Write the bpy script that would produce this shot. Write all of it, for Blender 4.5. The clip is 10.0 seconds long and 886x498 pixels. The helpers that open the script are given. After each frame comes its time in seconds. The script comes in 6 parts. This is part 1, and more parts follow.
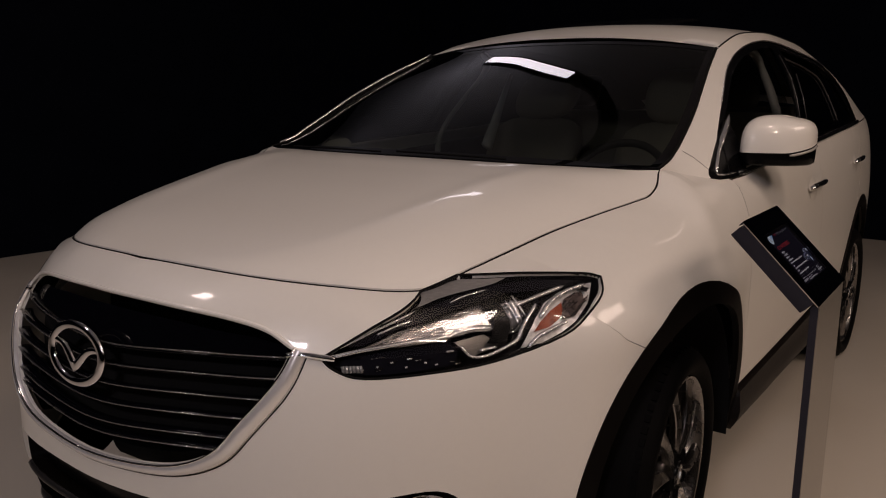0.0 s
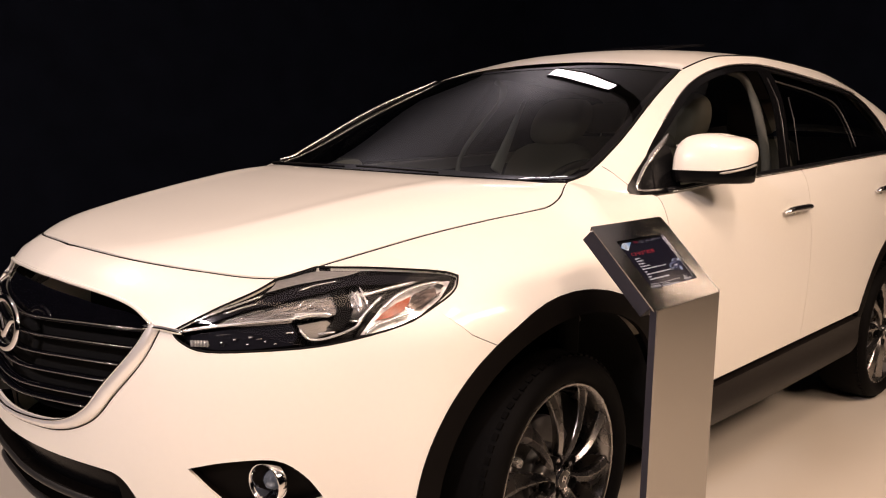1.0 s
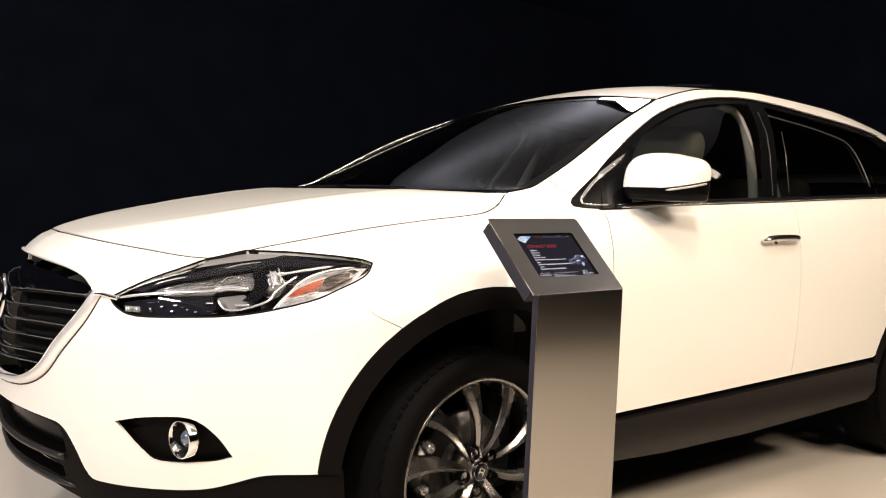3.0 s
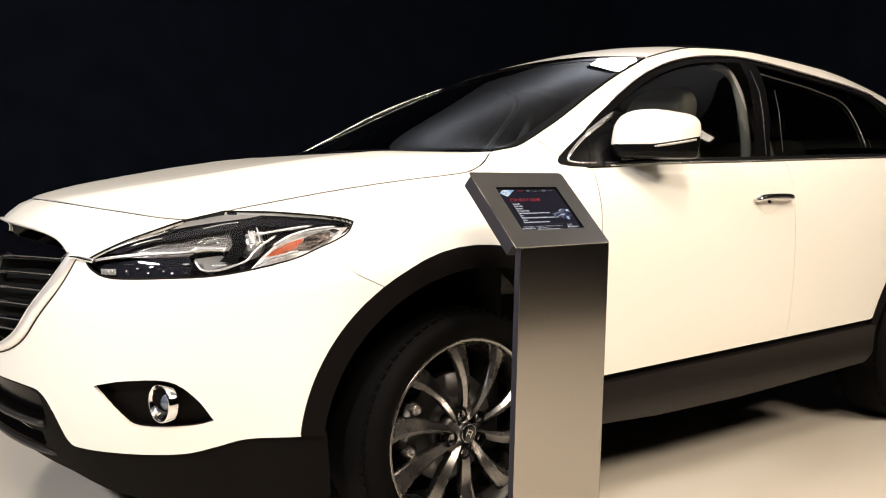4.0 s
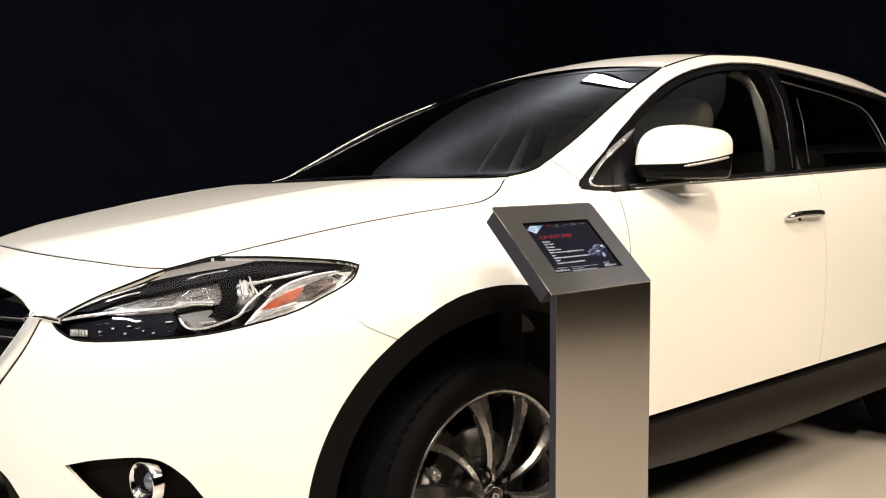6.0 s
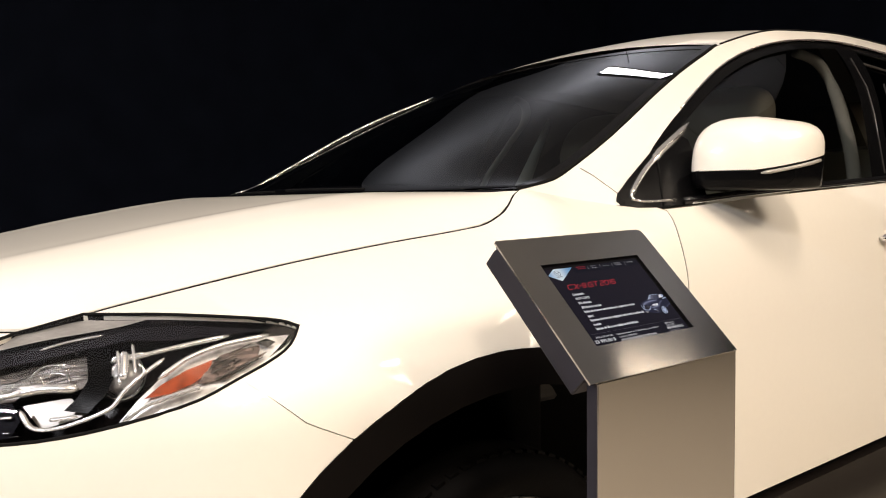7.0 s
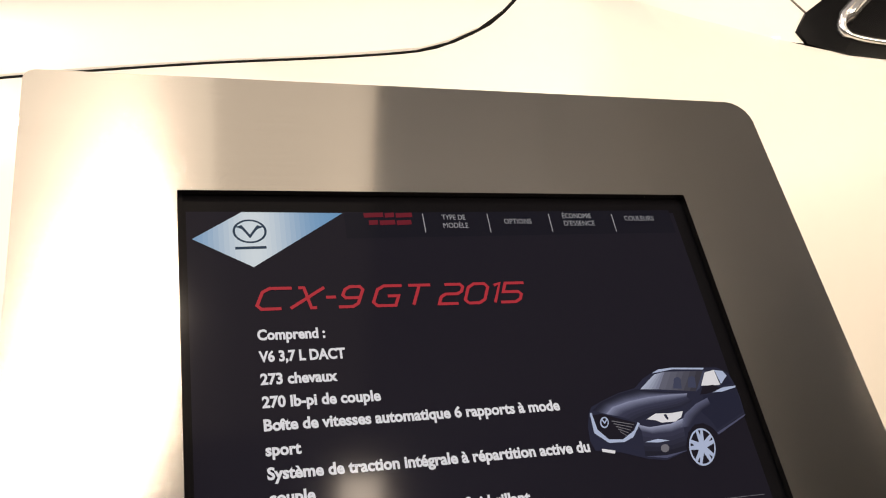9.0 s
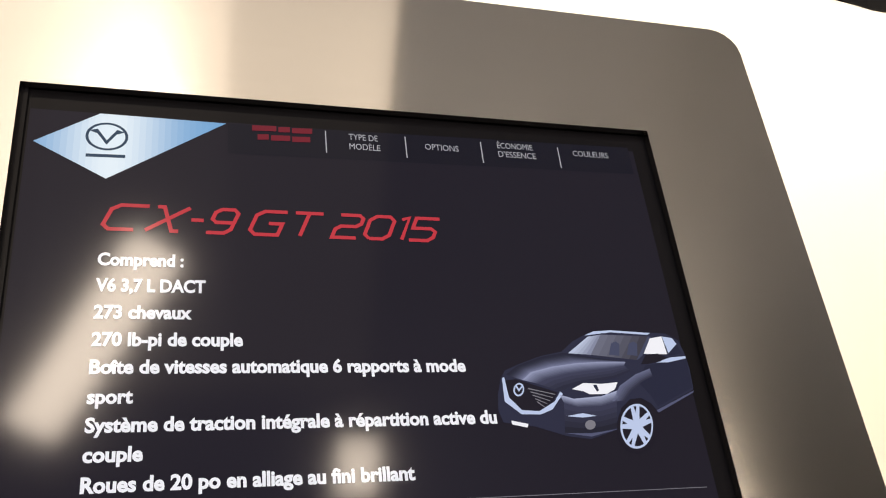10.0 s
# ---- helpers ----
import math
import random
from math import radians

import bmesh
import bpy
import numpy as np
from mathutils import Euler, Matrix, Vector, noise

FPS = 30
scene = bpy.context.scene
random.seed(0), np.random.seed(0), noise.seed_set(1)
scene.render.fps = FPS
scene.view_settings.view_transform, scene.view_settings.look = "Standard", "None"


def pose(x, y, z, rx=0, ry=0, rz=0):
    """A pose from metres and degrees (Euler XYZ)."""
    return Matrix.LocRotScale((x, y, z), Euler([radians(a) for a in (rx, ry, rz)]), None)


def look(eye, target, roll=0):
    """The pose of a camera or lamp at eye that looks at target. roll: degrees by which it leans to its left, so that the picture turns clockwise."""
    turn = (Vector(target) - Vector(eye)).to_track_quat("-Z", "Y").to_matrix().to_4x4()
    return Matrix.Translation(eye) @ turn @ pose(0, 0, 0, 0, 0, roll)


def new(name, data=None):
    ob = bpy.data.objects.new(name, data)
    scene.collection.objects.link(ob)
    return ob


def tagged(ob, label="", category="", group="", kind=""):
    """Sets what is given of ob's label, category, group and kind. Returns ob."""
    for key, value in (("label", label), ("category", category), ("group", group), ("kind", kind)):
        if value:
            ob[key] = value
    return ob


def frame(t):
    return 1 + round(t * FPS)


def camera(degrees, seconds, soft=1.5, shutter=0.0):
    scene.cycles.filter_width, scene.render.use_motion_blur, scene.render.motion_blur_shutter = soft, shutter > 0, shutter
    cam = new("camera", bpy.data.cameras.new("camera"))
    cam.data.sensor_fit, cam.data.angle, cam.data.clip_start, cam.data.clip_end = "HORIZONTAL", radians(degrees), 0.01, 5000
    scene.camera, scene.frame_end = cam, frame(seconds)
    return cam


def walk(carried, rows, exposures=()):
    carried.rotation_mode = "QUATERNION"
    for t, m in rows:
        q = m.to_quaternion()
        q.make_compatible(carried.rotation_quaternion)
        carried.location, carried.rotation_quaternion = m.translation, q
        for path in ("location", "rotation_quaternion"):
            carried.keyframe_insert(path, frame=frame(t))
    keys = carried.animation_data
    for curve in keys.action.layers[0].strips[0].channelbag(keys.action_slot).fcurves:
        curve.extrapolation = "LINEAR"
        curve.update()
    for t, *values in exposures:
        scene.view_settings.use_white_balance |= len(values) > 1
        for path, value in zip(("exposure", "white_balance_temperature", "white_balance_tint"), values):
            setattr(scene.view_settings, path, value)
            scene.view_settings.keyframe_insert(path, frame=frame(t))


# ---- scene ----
cam = camera(58.0, 10.0, soft=1.1)
PATH = [
    (0, (-2.193, -1.631, 1.442), (-0.589, -0.493, 1.077), 0.7),
    (0.5, (-2.046, -2.02, 1.409), (-0.581, -0.695, 1.1), 0.7),
    (1, (-1.859, -2.294, 1.375), (-0.473, -0.879, 1.099), 1.1),
    (1.5, (-1.758, -2.516, 1.383), (-0.435, -1.035, 1.144), 1.7),
    (2, (-1.69, -2.74, 1.309), (-0.466, -1.165, 1.157), 2.6),
    (2.2, (-1.662, -2.757, 1.266), (-0.422, -1.193, 1.138), 3.0),
    (3.3, (-1.504, -2.826, 1.153), (-0.357, -1.192, 1.052), 2.2),
    (3.5, (-1.485, -2.815, 1.129), (-0.333, -1.184, 1.021), 2.0),
    (4, (-1.467, -2.813, 1.097), (-0.305, -1.191, 0.958), 1.4),
    (4.5, (-1.465, -2.81, 1.092), (-0.277, -1.211, 0.924), 1.1),
    (5, (-1.46, -2.812, 1.088), (-0.254, -1.227, 0.908), 0.9),
    (5.5, (-1.449, -2.743, 1.14), (-0.217, -1.176, 0.975), 0.7),
    (6, (-1.386, -2.532, 1.174), (-0.183, -0.94, 1.05), -0.2),
    (6.2, (-1.323, -2.427, 1.193), (-0.159, -0.803, 1.094), -0.7),
    (7.3, (-0.76, -1.922, 1.231), (0.428, -0.32, 1.084), -0.6),
    (7.5, (-0.627, -1.852, 1.244), (0.564, -0.256, 1.055), -0.4),
    (8, (-0.325, -1.698, 1.236), (0.655, 0.024, 0.966), 2.7),
    (8.5, (-0.146, -1.548, 1.21), (0.573, 0.272, 0.8), 4.2),
    (9, (-0.093, -1.456, 1.185), (0.497, 0.381, 0.662), 5.6),
    (9.5, (-0.07, -1.438, 1.169), (0.548, 0.376, 0.598), 7.3),
    (10, (-0.038, -1.422, 1.162), (0.511, 0.405, 0.561), 8.5),
]
walk(cam, [(t, look(eye, target, roll)) for t, eye, target, roll in PATH],
     exposures=[(0.0, -2.08, 6750, 28), (0.12, -1.4, 6800, 29), (0.3, -0.5, 6900, 32), (0.45, -0.54, 7480, 35), (0.6, -0.48, 7470, 34), (1.0, -0.42, 7350, 30), (1.5, -0.27, 7050, 26), (2.0, -0.08, 6780, 22),
                (3.5, 0.13, 6450, 14), (5.5, 0.12, 6350, 11), (7.3, -0.38, 6620, 15), (8.0, -0.44, 6600, 14), (9.4, -0.22, 6850, 15), (10.0, 0.10, 6600, 14)])


# ---- world and light ----
world = bpy.data.worlds.new("hall_air")
scene.world = world
world.use_nodes = True
world.node_tree.nodes["Background"].inputs[0].default_value = (0.5, 0.6, 0.8, 1)
world.node_tree.nodes["Background"].inputs[1].default_value = 0.004


def area_lamp(name, eye, target, w, h, power, colour, spin=None):
    data = bpy.data.lights.new(name, "AREA")
    data.shape, data.size, data.size_y = "RECTANGLE", w, h
    data.energy, data.color = power, colour
    ob = new(name, data)
    if spin:
        # a long lamp: its length runs along the given direction
        along = Vector(spin).normalized()
        back = (Vector(eye) - Vector(target)).normalized()
        across = along.cross(back).normalized()
        back = across.cross(along)
        ob.matrix_world = Matrix(((across.x, along.x, back.x, eye[0]), (across.y, along.y, back.y, eye[1]), (across.z, along.z, back.z, eye[2]), (0, 0, 0, 1)))
    else:
        ob.matrix_world = look(eye, target)
    return ob


from mathutils.geometry import delaunay_2d_cdt

WARM, COOL = (1.0, 0.86, 0.68), (0.95, 0.97, 1.0)
LAMPS = [
    ((-0.76, -2.86, 4.5), (-0.76, -2.86, 0.0), 0.26, 1.15, 115, WARM, "long warm show light hanging over the stand", (-0.53, -0.85, 0)),
    ((0.55, -3.60, 4.5), (0.9, -0.9, 0.7), 0.22, 0.30, 22, WARM, "small warm show light hanging over the stand", None),
    ((2.3, -5.8, 4.9), (0.9, -0.9, 0.6), 3.0, 1.0, 290, WARM, "wide warm show light in front of the car's side", None),
    ((-2.3, -4.7, 4.6), (-0.4, -0.8, 0.6), 0.7, 0.25, 120, WARM, "wide warm show light in front of the car's side", None),
    ((-4.8, -1.7, 3.6), (-0.9, -0.3, 0.5), 0.7, 0.16, 200, COOL, "cool white show light in front of the car", None),
    ((2.25, -2.08, 2.9), (0.02, -1.2, 1.08), 0.06, 0.42, 0.9, WARM, "slim warm spotlight hanging beside the car", None),
    ((3.2, -2.0, 2.85), (0.02, -1.2, 1.08), 0.06, 0.42, 0.8, WARM, "slim warm spotlight hanging beside the car", None),
    # added fill: brightens the floor and body at the far front
    ((-2.8, 2.4, 4.5), (-0.9, 1.5, 0.3), 0.6, 0.6, 100, (1.0, 0.92, 0.82), "soft white fill light added over the far front corner", None),
    ((-1.13, -2.1, 4.62), (-1.13, -2.1, 0.0), 1.40, 2.2, 17, WARM, "wide warm fabric light box over the stand", (0, 1, 0)),
    ((-0.30, -2.1, 4.62), (-0.30, -2.1, 0.0), 0.26, 2.2, 3.0, WARM, "narrow dim fabric light box over the stand", (0, 1, 0)),
    ((0.205, -2.1, 4.62), (0.205, -2.1, 0.0), 0.75, 2.2, 6.0, WARM, "dimmer warm fabric light box over the stand", (0, 1, 0)),
    ((3.575, 2.345, 4.44), (3.575, 2.345, 0.0), 0.12, 1.57, 14, COOL, "white light panel under the overhead beam", (0.44, 0.898, 0)),
]
# unseen lamps added to brighten the ceiling that glass and steel reflect
UPLIGHTS = [((6.4, -2.4, 4.9), 14), ((1.2, -5.4, 4.9), 26), ((6.2, 5.0, 4.9), 70), ((3.0, 7.6, 4.6), 44), ((-3.0, 2.0, 4.9), 24)]


# ---- materials ----
def shader(name, colour, rough=0.5, metal=0.0, grain=0.0, grain_size=40.0, bump=0.0, bump_size=200.0, coat=0.0, spec=0.5, stretch=(1, 1, 1), rough_var=0.0, brushed=None):
    m = bpy.data.materials.new(name)
    m.use_nodes = True
    nt = m.node_tree
    b = nt.nodes["Principled BSDF"]
    b.inputs["Base Color"].default_value = (*colour, 1)
    if brushed:
        # fine brush lines spread a highlight along one direction
        along = nt.nodes.new("ShaderNodeCombineXYZ")
        for k in range(3):
            along.inputs[k].default_value = brushed[k]
        nt.links.new(along.outputs[0], b.inputs["Tangent"])
        b.inputs["Anisotropic"].default_value = 0.92
    b.inputs["Roughness"].default_value = rough
    b.inputs["Metallic"].default_value = metal
    b.inputs["Coat Weight"].default_value = coat
    b.inputs["Coat Roughness"].default_value = 0.03
    b.inputs["Specular IOR Level"].default_value = spec
    if grain or bump or rough_var:
        tc = nt.nodes.new("ShaderNodeTexCoord")
        mp = nt.nodes.new("ShaderNodeMapping")
        mp.inputs["Scale"].default_value = stretch
        nt.links.new(tc.outputs["Object"], mp.inputs["Vector"])
        big = nt.nodes.new("ShaderNodeTexNoise")
        big.inputs["Scale"].default_value = grain_size
        big.inputs["Detail"].default_value = 6
        nt.links.new(mp.outputs["Vector"], big.inputs["Vector"])
        if grain:
            ramp = nt.nodes.new("ShaderNodeMapRange")
            ramp.inputs["To Min"].default_value = 1 - grain
            ramp.inputs["To Max"].default_value = 1 + grain
            nt.links.new(big.outputs["Fac"], ramp.inputs["Value"])
            mul = nt.nodes.new("ShaderNodeVectorMath")
            mul.operation = "SCALE"
            mul.inputs[0].default_value = colour
            nt.links.new(ramp.outputs["Result"], mul.inputs["Scale"])
            nt.links.new(mul.outputs["Vector"], b.inputs["Base Color"])
        if rough_var:
            rr = nt.nodes.new("ShaderNodeMapRange")
            rr.inputs["To Min"].default_value = max(0.0, rough - rough_var)
            rr.inputs["To Max"].default_value = rough + rough_var
            nt.links.new(big.outputs["Fac"], rr.inputs["Value"])
            nt.links.new(rr.outputs["Result"], b.inputs["Roughness"])
        if bump:
            fine = nt.nodes.new("ShaderNodeTexNoise")
            fine.inputs["Scale"].default_value = bump_size
            fine.inputs["Detail"].default_value = 4
            nt.links.new(mp.outputs["Vector"], fine.inputs["Vector"])
            bp = nt.nodes.new("ShaderNodeBump")
            bp.inputs["Strength"].default_value = bump
            bp.inputs["Distance"].default_value = 0.002
            nt.links.new(fine.outputs["Fac"], bp.inputs["Height"])
            nt.links.new(bp.outputs["Normal"], b.inputs["Normal"])
    return m


def glass(name, tint, clear, rough=0.0):
    """A thin pane: it mirrors by Fresnel and lets the rest through, tinted."""
    m = bpy.data.materials.new(name)
    m.use_nodes = True
    nt = m.node_tree
    out = nt.nodes["Material Output"]
    nt.nodes.remove(nt.nodes["Principled BSDF"])
    tr = nt.nodes.new("ShaderNodeBsdfTransparent")
    tr.inputs[0].default_value = (*[c * clear for c in tint], 1)
    gl = nt.nodes.new("ShaderNodeBsdfGlossy")
    gl.inputs["Roughness"].default_value = rough
    facing = nt.nodes.new("ShaderNodeLayerWeight")
    facing.inputs[0].default_value = 0.5
    steep = nt.nodes.new("ShaderNodeMath")
    steep.operation = "POWER"
    steep.inputs[1].default_value = 5.0
    fr = nt.nodes.new("ShaderNodeMath")
    fr.operation = "MULTIPLY_ADD"
    fr.inputs[1].default_value, fr.inputs[2].default_value = 0.95, 0.05
    nt.links.new(facing.outputs["Facing"], steep.inputs[0])
    nt.links.new(steep.outputs[0], fr.inputs[0])
    mix = nt.nodes.new("ShaderNodeMixShader")
    nt.links.new(fr.outputs[0], mix.inputs[0])
    nt.links.new(tr.outputs[0], mix.inputs[1])
    nt.links.new(gl.outputs[0], mix.inputs[2])
    nt.links.new(mix.outputs[0], out.inputs[0])
    return m


def glow(name, colour, power):
    m = bpy.data.materials.new(name)
    m.use_nodes = True
    b = m.node_tree.nodes["Principled BSDF"]
    b.inputs["Base Color"].default_value = (0.004, 0.004, 0.005, 1)
    b.inputs["Roughness"].default_value = 0.095
    b.inputs["Specular IOR Level"].default_value = 0.08
    b.inputs["Emission Color"].default_value = (*colour, 1)
    b.inputs["Emission Strength"].default_value = power
    return m


PAINT = shader("pearl_white_paint", (0.80, 0.77, 0.70), 0.38, 0.0, 0.015, 60, 0.012, 900, coat=0.65)
CLADDING = shader("black_textured_plastic", (0.0032, 0.0024, 0.0021), 0.55, 0, 0.25, 30, 0.25, 700, spec=0.06)
SILL_PLASTIC = shader("grey_black_sill_plastic", (0.0080, 0.0062, 0.0054), 0.45, 0, 0.25, 30, 0.25, 700, spec=0.16)
BLACK_GLOSS = shader("black_gloss_plastic", (0.008, 0.008, 0.009), 0.12, 0, 0.2, 20)
SEAM_PALE = shader("grey_sealant_line", (0.22, 0.20, 0.17), 0.7, 0, 0.2, 60)
PILLAR_BLACK = shader("satin_black_pillar", (0.003, 0.003, 0.0034), 0.22, 0, 0.2, 20, spec=0.09)
SEAM = shader("seam_shadow_rubber", (0.004, 0.004, 0.004), 0.8, 0, 0.3, 50, spec=0.12)
CHROME = shader("chrome", (0.82, 0.82, 0.84), 0.07, 1.0, 0, 10, rough_var=0.03)
SATIN = shader("satin_chrome", (0.72, 0.71, 0.70), 0.22, 1.0, 0.04, 30)
RUBBER = shader("tyre_rubber", (0.0022, 0.0019, 0.0018), 0.7, 0, 0.3, 25, 0.3, 160, spec=0.06)
ALLOY = shader("bright_alloy", (0.28, 0.268, 0.26), 0.27, 1.0, 0.08, 14, rough_var=0.06)
# alloy with its colour lowered for the shade behind the spokes
ALLOY_DARK = shader("shadowed_alloy_barrel", (0.10, 0.10, 0.10), 0.45, 0.8, 0.2, 20)
DISC = shader("brake_disc_steel", (0.17, 0.165, 0.16), 0.35, 1.0, 0.15, 40)
AMBER = shader("amber_reflector", (0.30, 0.058, 0.020), 0.25, 0, 1.0, 60, 0.3, 120)
LAMP_DARK = shader("lamp_housing", (0.008, 0.007, 0.008), 0.25, 0.1, 0.3, 40, spec=0.25)
SEAT = shader("beige_leather", (0.33, 0.29, 0.235), 0.5, 0, 0.08, 25, 0.3, 300)
TRIM_GREY = shader("grey_interior_trim", (0.50, 0.48, 0.46), 0.6, 0, 0.06, 30, 0.2, 300)
DASH = shader("dark_dashboard", (0.035, 0.033, 0.032), 0.6, 0, 0.2, 30, 0.2, 400)
WINDSCREEN = glass("windscreen_glass", (0.86, 0.94, 0.88), 0.36)
SIDE_GLASS = glass("side_glass", (0.85, 0.9, 0.88), 0.38)
PRIVACY = glass("privacy_glass", (0.6, 0.66, 0.66), 0.16)
LENS = glass("clear_lamp_lens", (1, 1, 1), 0.9)
STEEL = shader("brushed_steel", (0.43, 0.412, 0.385), 0.17, 1.0, 0.015, 60, 0, 300, stretch=(0.2, 0.2, 8), rough_var=0.02)
STEEL_TOP = shader("brushed_steel_lid", (0.54, 0.52, 0.49), 0.13, 1.0, 0.03, 60, 0, 300, stretch=(0.2, 8, 8), rough_var=0.02, brushed=(0, 0.71, 0.70))
KIOSK_DARK = shader("dark_kiosk_case", (0.022, 0.021, 0.029), 0.5, 0, 0.2, 30, spec=0.2)
FLOOR = shader("polished_cream_floor", (0.62, 0.56, 0.47), 0.16, 0, 0.05, 1.2, 0.03, 40, rough_var=0.06)
CARPET = shader("dark_aisle_carpet", (0.035, 0.028, 0.024), 0.95, 0, 0.3, 40, 0.4, 300, spec=0.1)
BLACK_WALL = shader("black_drape", (0.0036, 0.0045, 0.0074), 0.95, 0, 0.4, 3, 0.2, 60, spec=0.0)
CEILING = shader("grey_ceiling", (0.42, 0.43, 0.46), 0.9, 0, 0.08, 0.6)
LAMP_CASE = shader("black_lamp_case", (0.02, 0.02, 0.02), 0.5, 0, 0.2, 20)
YELLOW = shader("yellow_cable", (0.80, 0.70, 0.16), 0.5, 0, 0.1, 60)


# ---- helpers for building ----
def finish(bm, name, material, parent=None, label="", smooth=True):
    me = bpy.data.meshes.new(name)
    bm.to_mesh(me)
    bm.free()
    if material:
        me.materials.append(material)
    if smooth:
        me.polygons.foreach_set("use_smooth", [True] * len(me.polygons))
    ob = new(name, me)
    if parent:
        ob.parent = parent
    if label:
        ob["label"] = label
    return ob


def part(name, bm, material, parent, label="", smooth=True):
    return finish(bm, name, material, parent, label, smooth)


def curve_through(points, per=8, closed=False):
    """Catmull-Rom through the points; a point given twice is a corner."""
    p = [np.array(q, float) for q in points]
    n = len(p)
    out = []
    for i in range(n if closed else n - 1):
        a, b = p[i], p[(i + 1) % n]
        if np.allclose(a, b):
            continue
        z = p[(i - 1) % n] if closed or i else a
        c = p[(i + 2) % n] if closed or i + 2 < n else b
        ta = np.zeros_like(a) if np.allclose(z, a) else (b - z) / 2
        tb = np.zeros_like(a) if np.allclose(c, b) else (c - a) / 2
        if np.allclose(z, a):
            ta = (b - a) * 0.9
        if np.allclose(c, b):
            tb = (b - a) * 0.9
        for k in range(per):
            s = k / per
            out.append((2 * s**3 - 3 * s**2 + 1) * a + (s**3 - 2 * s**2 + s) * ta + (3 * s**2 - 2 * s**3) * b + (s**3 - s**2) * tb)
    if not closed:
        out.append(p[-1])
    return out


def dense(loop, step, k):
    """The loop with points at most step apart, its second axis measured k times as long."""
    out = []
    for i in range(len(loop)):
        a, b = loop[i - 1], loop[i]
        n = max(1, math.ceil(math.hypot(b[0] - a[0], (b[1] - a[1]) * k) / step))
        out += [(a[0] + (b[0] - a[0]) * t / n, a[1] + (b[1] - a[1]) * t / n) for t in range(n)]
    clean = []
    for p in out:
        if not clean or math.hypot(p[0] - clean[-1][0], (p[1] - clean[-1][1]) * k) > 1e-4:
            clean.append(p)
    if math.hypot(clean[0][0] - clean[-1][0], (clean[0][1] - clean[-1][1]) * k) < 1e-4:
        clean.pop()
    return clean


def patch(outline, surf, step=0.03, lift=0.0, flange=0.0, flip=1, step_v=None, holes=()):
    """A sheet cut to an outline in the (u, v) of a surface surf(u, v, lift), with its rim turned inwards by flange."""
    k = step / (step_v or step)
    loops = [dense([(float(a), float(b)) for a, b in loop], step, k) for loop in (outline, *holes)]
    flatten = np.array([p for loop in loops for p in loop]) * (1, k)
    lo, hi = flatten.min(0), flatten.max(0)
    gu, gv = np.meshgrid(np.arange(lo[0] + step / 2, hi[0], step), np.arange(lo[1] + step / 2, hi[1], step))
    grid = np.stack([gu.ravel(), gv.ravel()], 1)
    inside = np.zeros(len(grid), bool)
    near = np.full(len(grid), 9e9)
    for loop in loops:
        p = np.array(loop) * (1, k)
        q = np.roll(p, -1, 0)
        for (x0, y0), (x1, y1) in zip(p, q):
            cross = (y0 > grid[:, 1]) != (y1 > grid[:, 1])
            at = x0 + (grid[:, 1] - y0) * (x1 - x0) / (y1 - y0 if abs(y1 - y0) > 1e-12 else 1e-12)
            inside ^= cross & (grid[:, 0] < at)
            d = np.array((x1 - x0, y1 - y0))
            t = np.clip(((grid - (x0, y0)) @ d) / max(d @ d, 1e-12), 0, 1)
            near = np.minimum(near, np.hypot(grid[:, 0] - x0 - t * d[0], grid[:, 1] - y0 - t * d[1]))
    grid = grid[inside & (near > 0.45 * step)]
    verts = [Vector(p) for p in flatten] + [Vector(p) for p in grid]
    edges, start = [], 0
    for loop in loops:
        edges += [(start + i, start + (i + 1) % len(loop)) for i in range(len(loop))]
        start += len(loop)
    pts, _, faces, _, _, _ = delaunay_2d_cdt(verts, edges, [], 0, 1e-6)
    middle = np.array([np.mean([pts[i] for i in f], axis=0) for f in faces])
    keep = np.zeros(len(faces), bool)
    for loop in loops:
        p = np.array(loop) * (1, k)
        for (x0, y0), (x1, y1) in zip(p, np.roll(p, -1, 0)):
            cross = (y0 > middle[:, 1]) != (y1 > middle[:, 1])
            at = x0 + (middle[:, 1] - y0) * (x1 - x0) / (y1 - y0 if abs(y1 - y0) > 1e-12 else 1e-12)
            keep ^= cross & (middle[:, 0] < at)
    area = np.array([abs((pts[f[1]][0] - pts[f[0]][0]) * (pts[f[2]][1] - pts[f[0]][1]) - (pts[f[2]][0] - pts[f[0]][0]) * (pts[f[1]][1] - pts[f[0]][1])) for f in faces])
    faces = [f for f, k_in, size in zip(faces, keep, area) if k_in and size > 0.004 * step * step]
    bm = bmesh.new()

    def place(p, d):
        x, y, z = surf(p[0], p[1] / k, d)
        return (x, flip * y, z)

    made = [bm.verts.new(place(p, lift)) for p in pts]
    for f in faces:
        bm.faces.new([made[i] for i in f])
    if flange:
        index = {v: i for i, v in enumerate(made)}
        deep = {}
        for e in [e for e in bm.edges if len(e.link_faces) == 1]:
            a, b = e.verts
            for v in (a, b):
                if v not in deep:
                    deep[v] = bm.verts.new(place(pts[index[v]], lift - flange))
            bm.faces.new((a, b, deep[b], deep[a]))
            e.smooth = False
    bmesh.ops.delete(bm, geom=[v for v in bm.verts if not v.link_faces], context="VERTS")
    bmesh.ops.recalc_face_normals(bm, faces=bm.faces)
    return bm


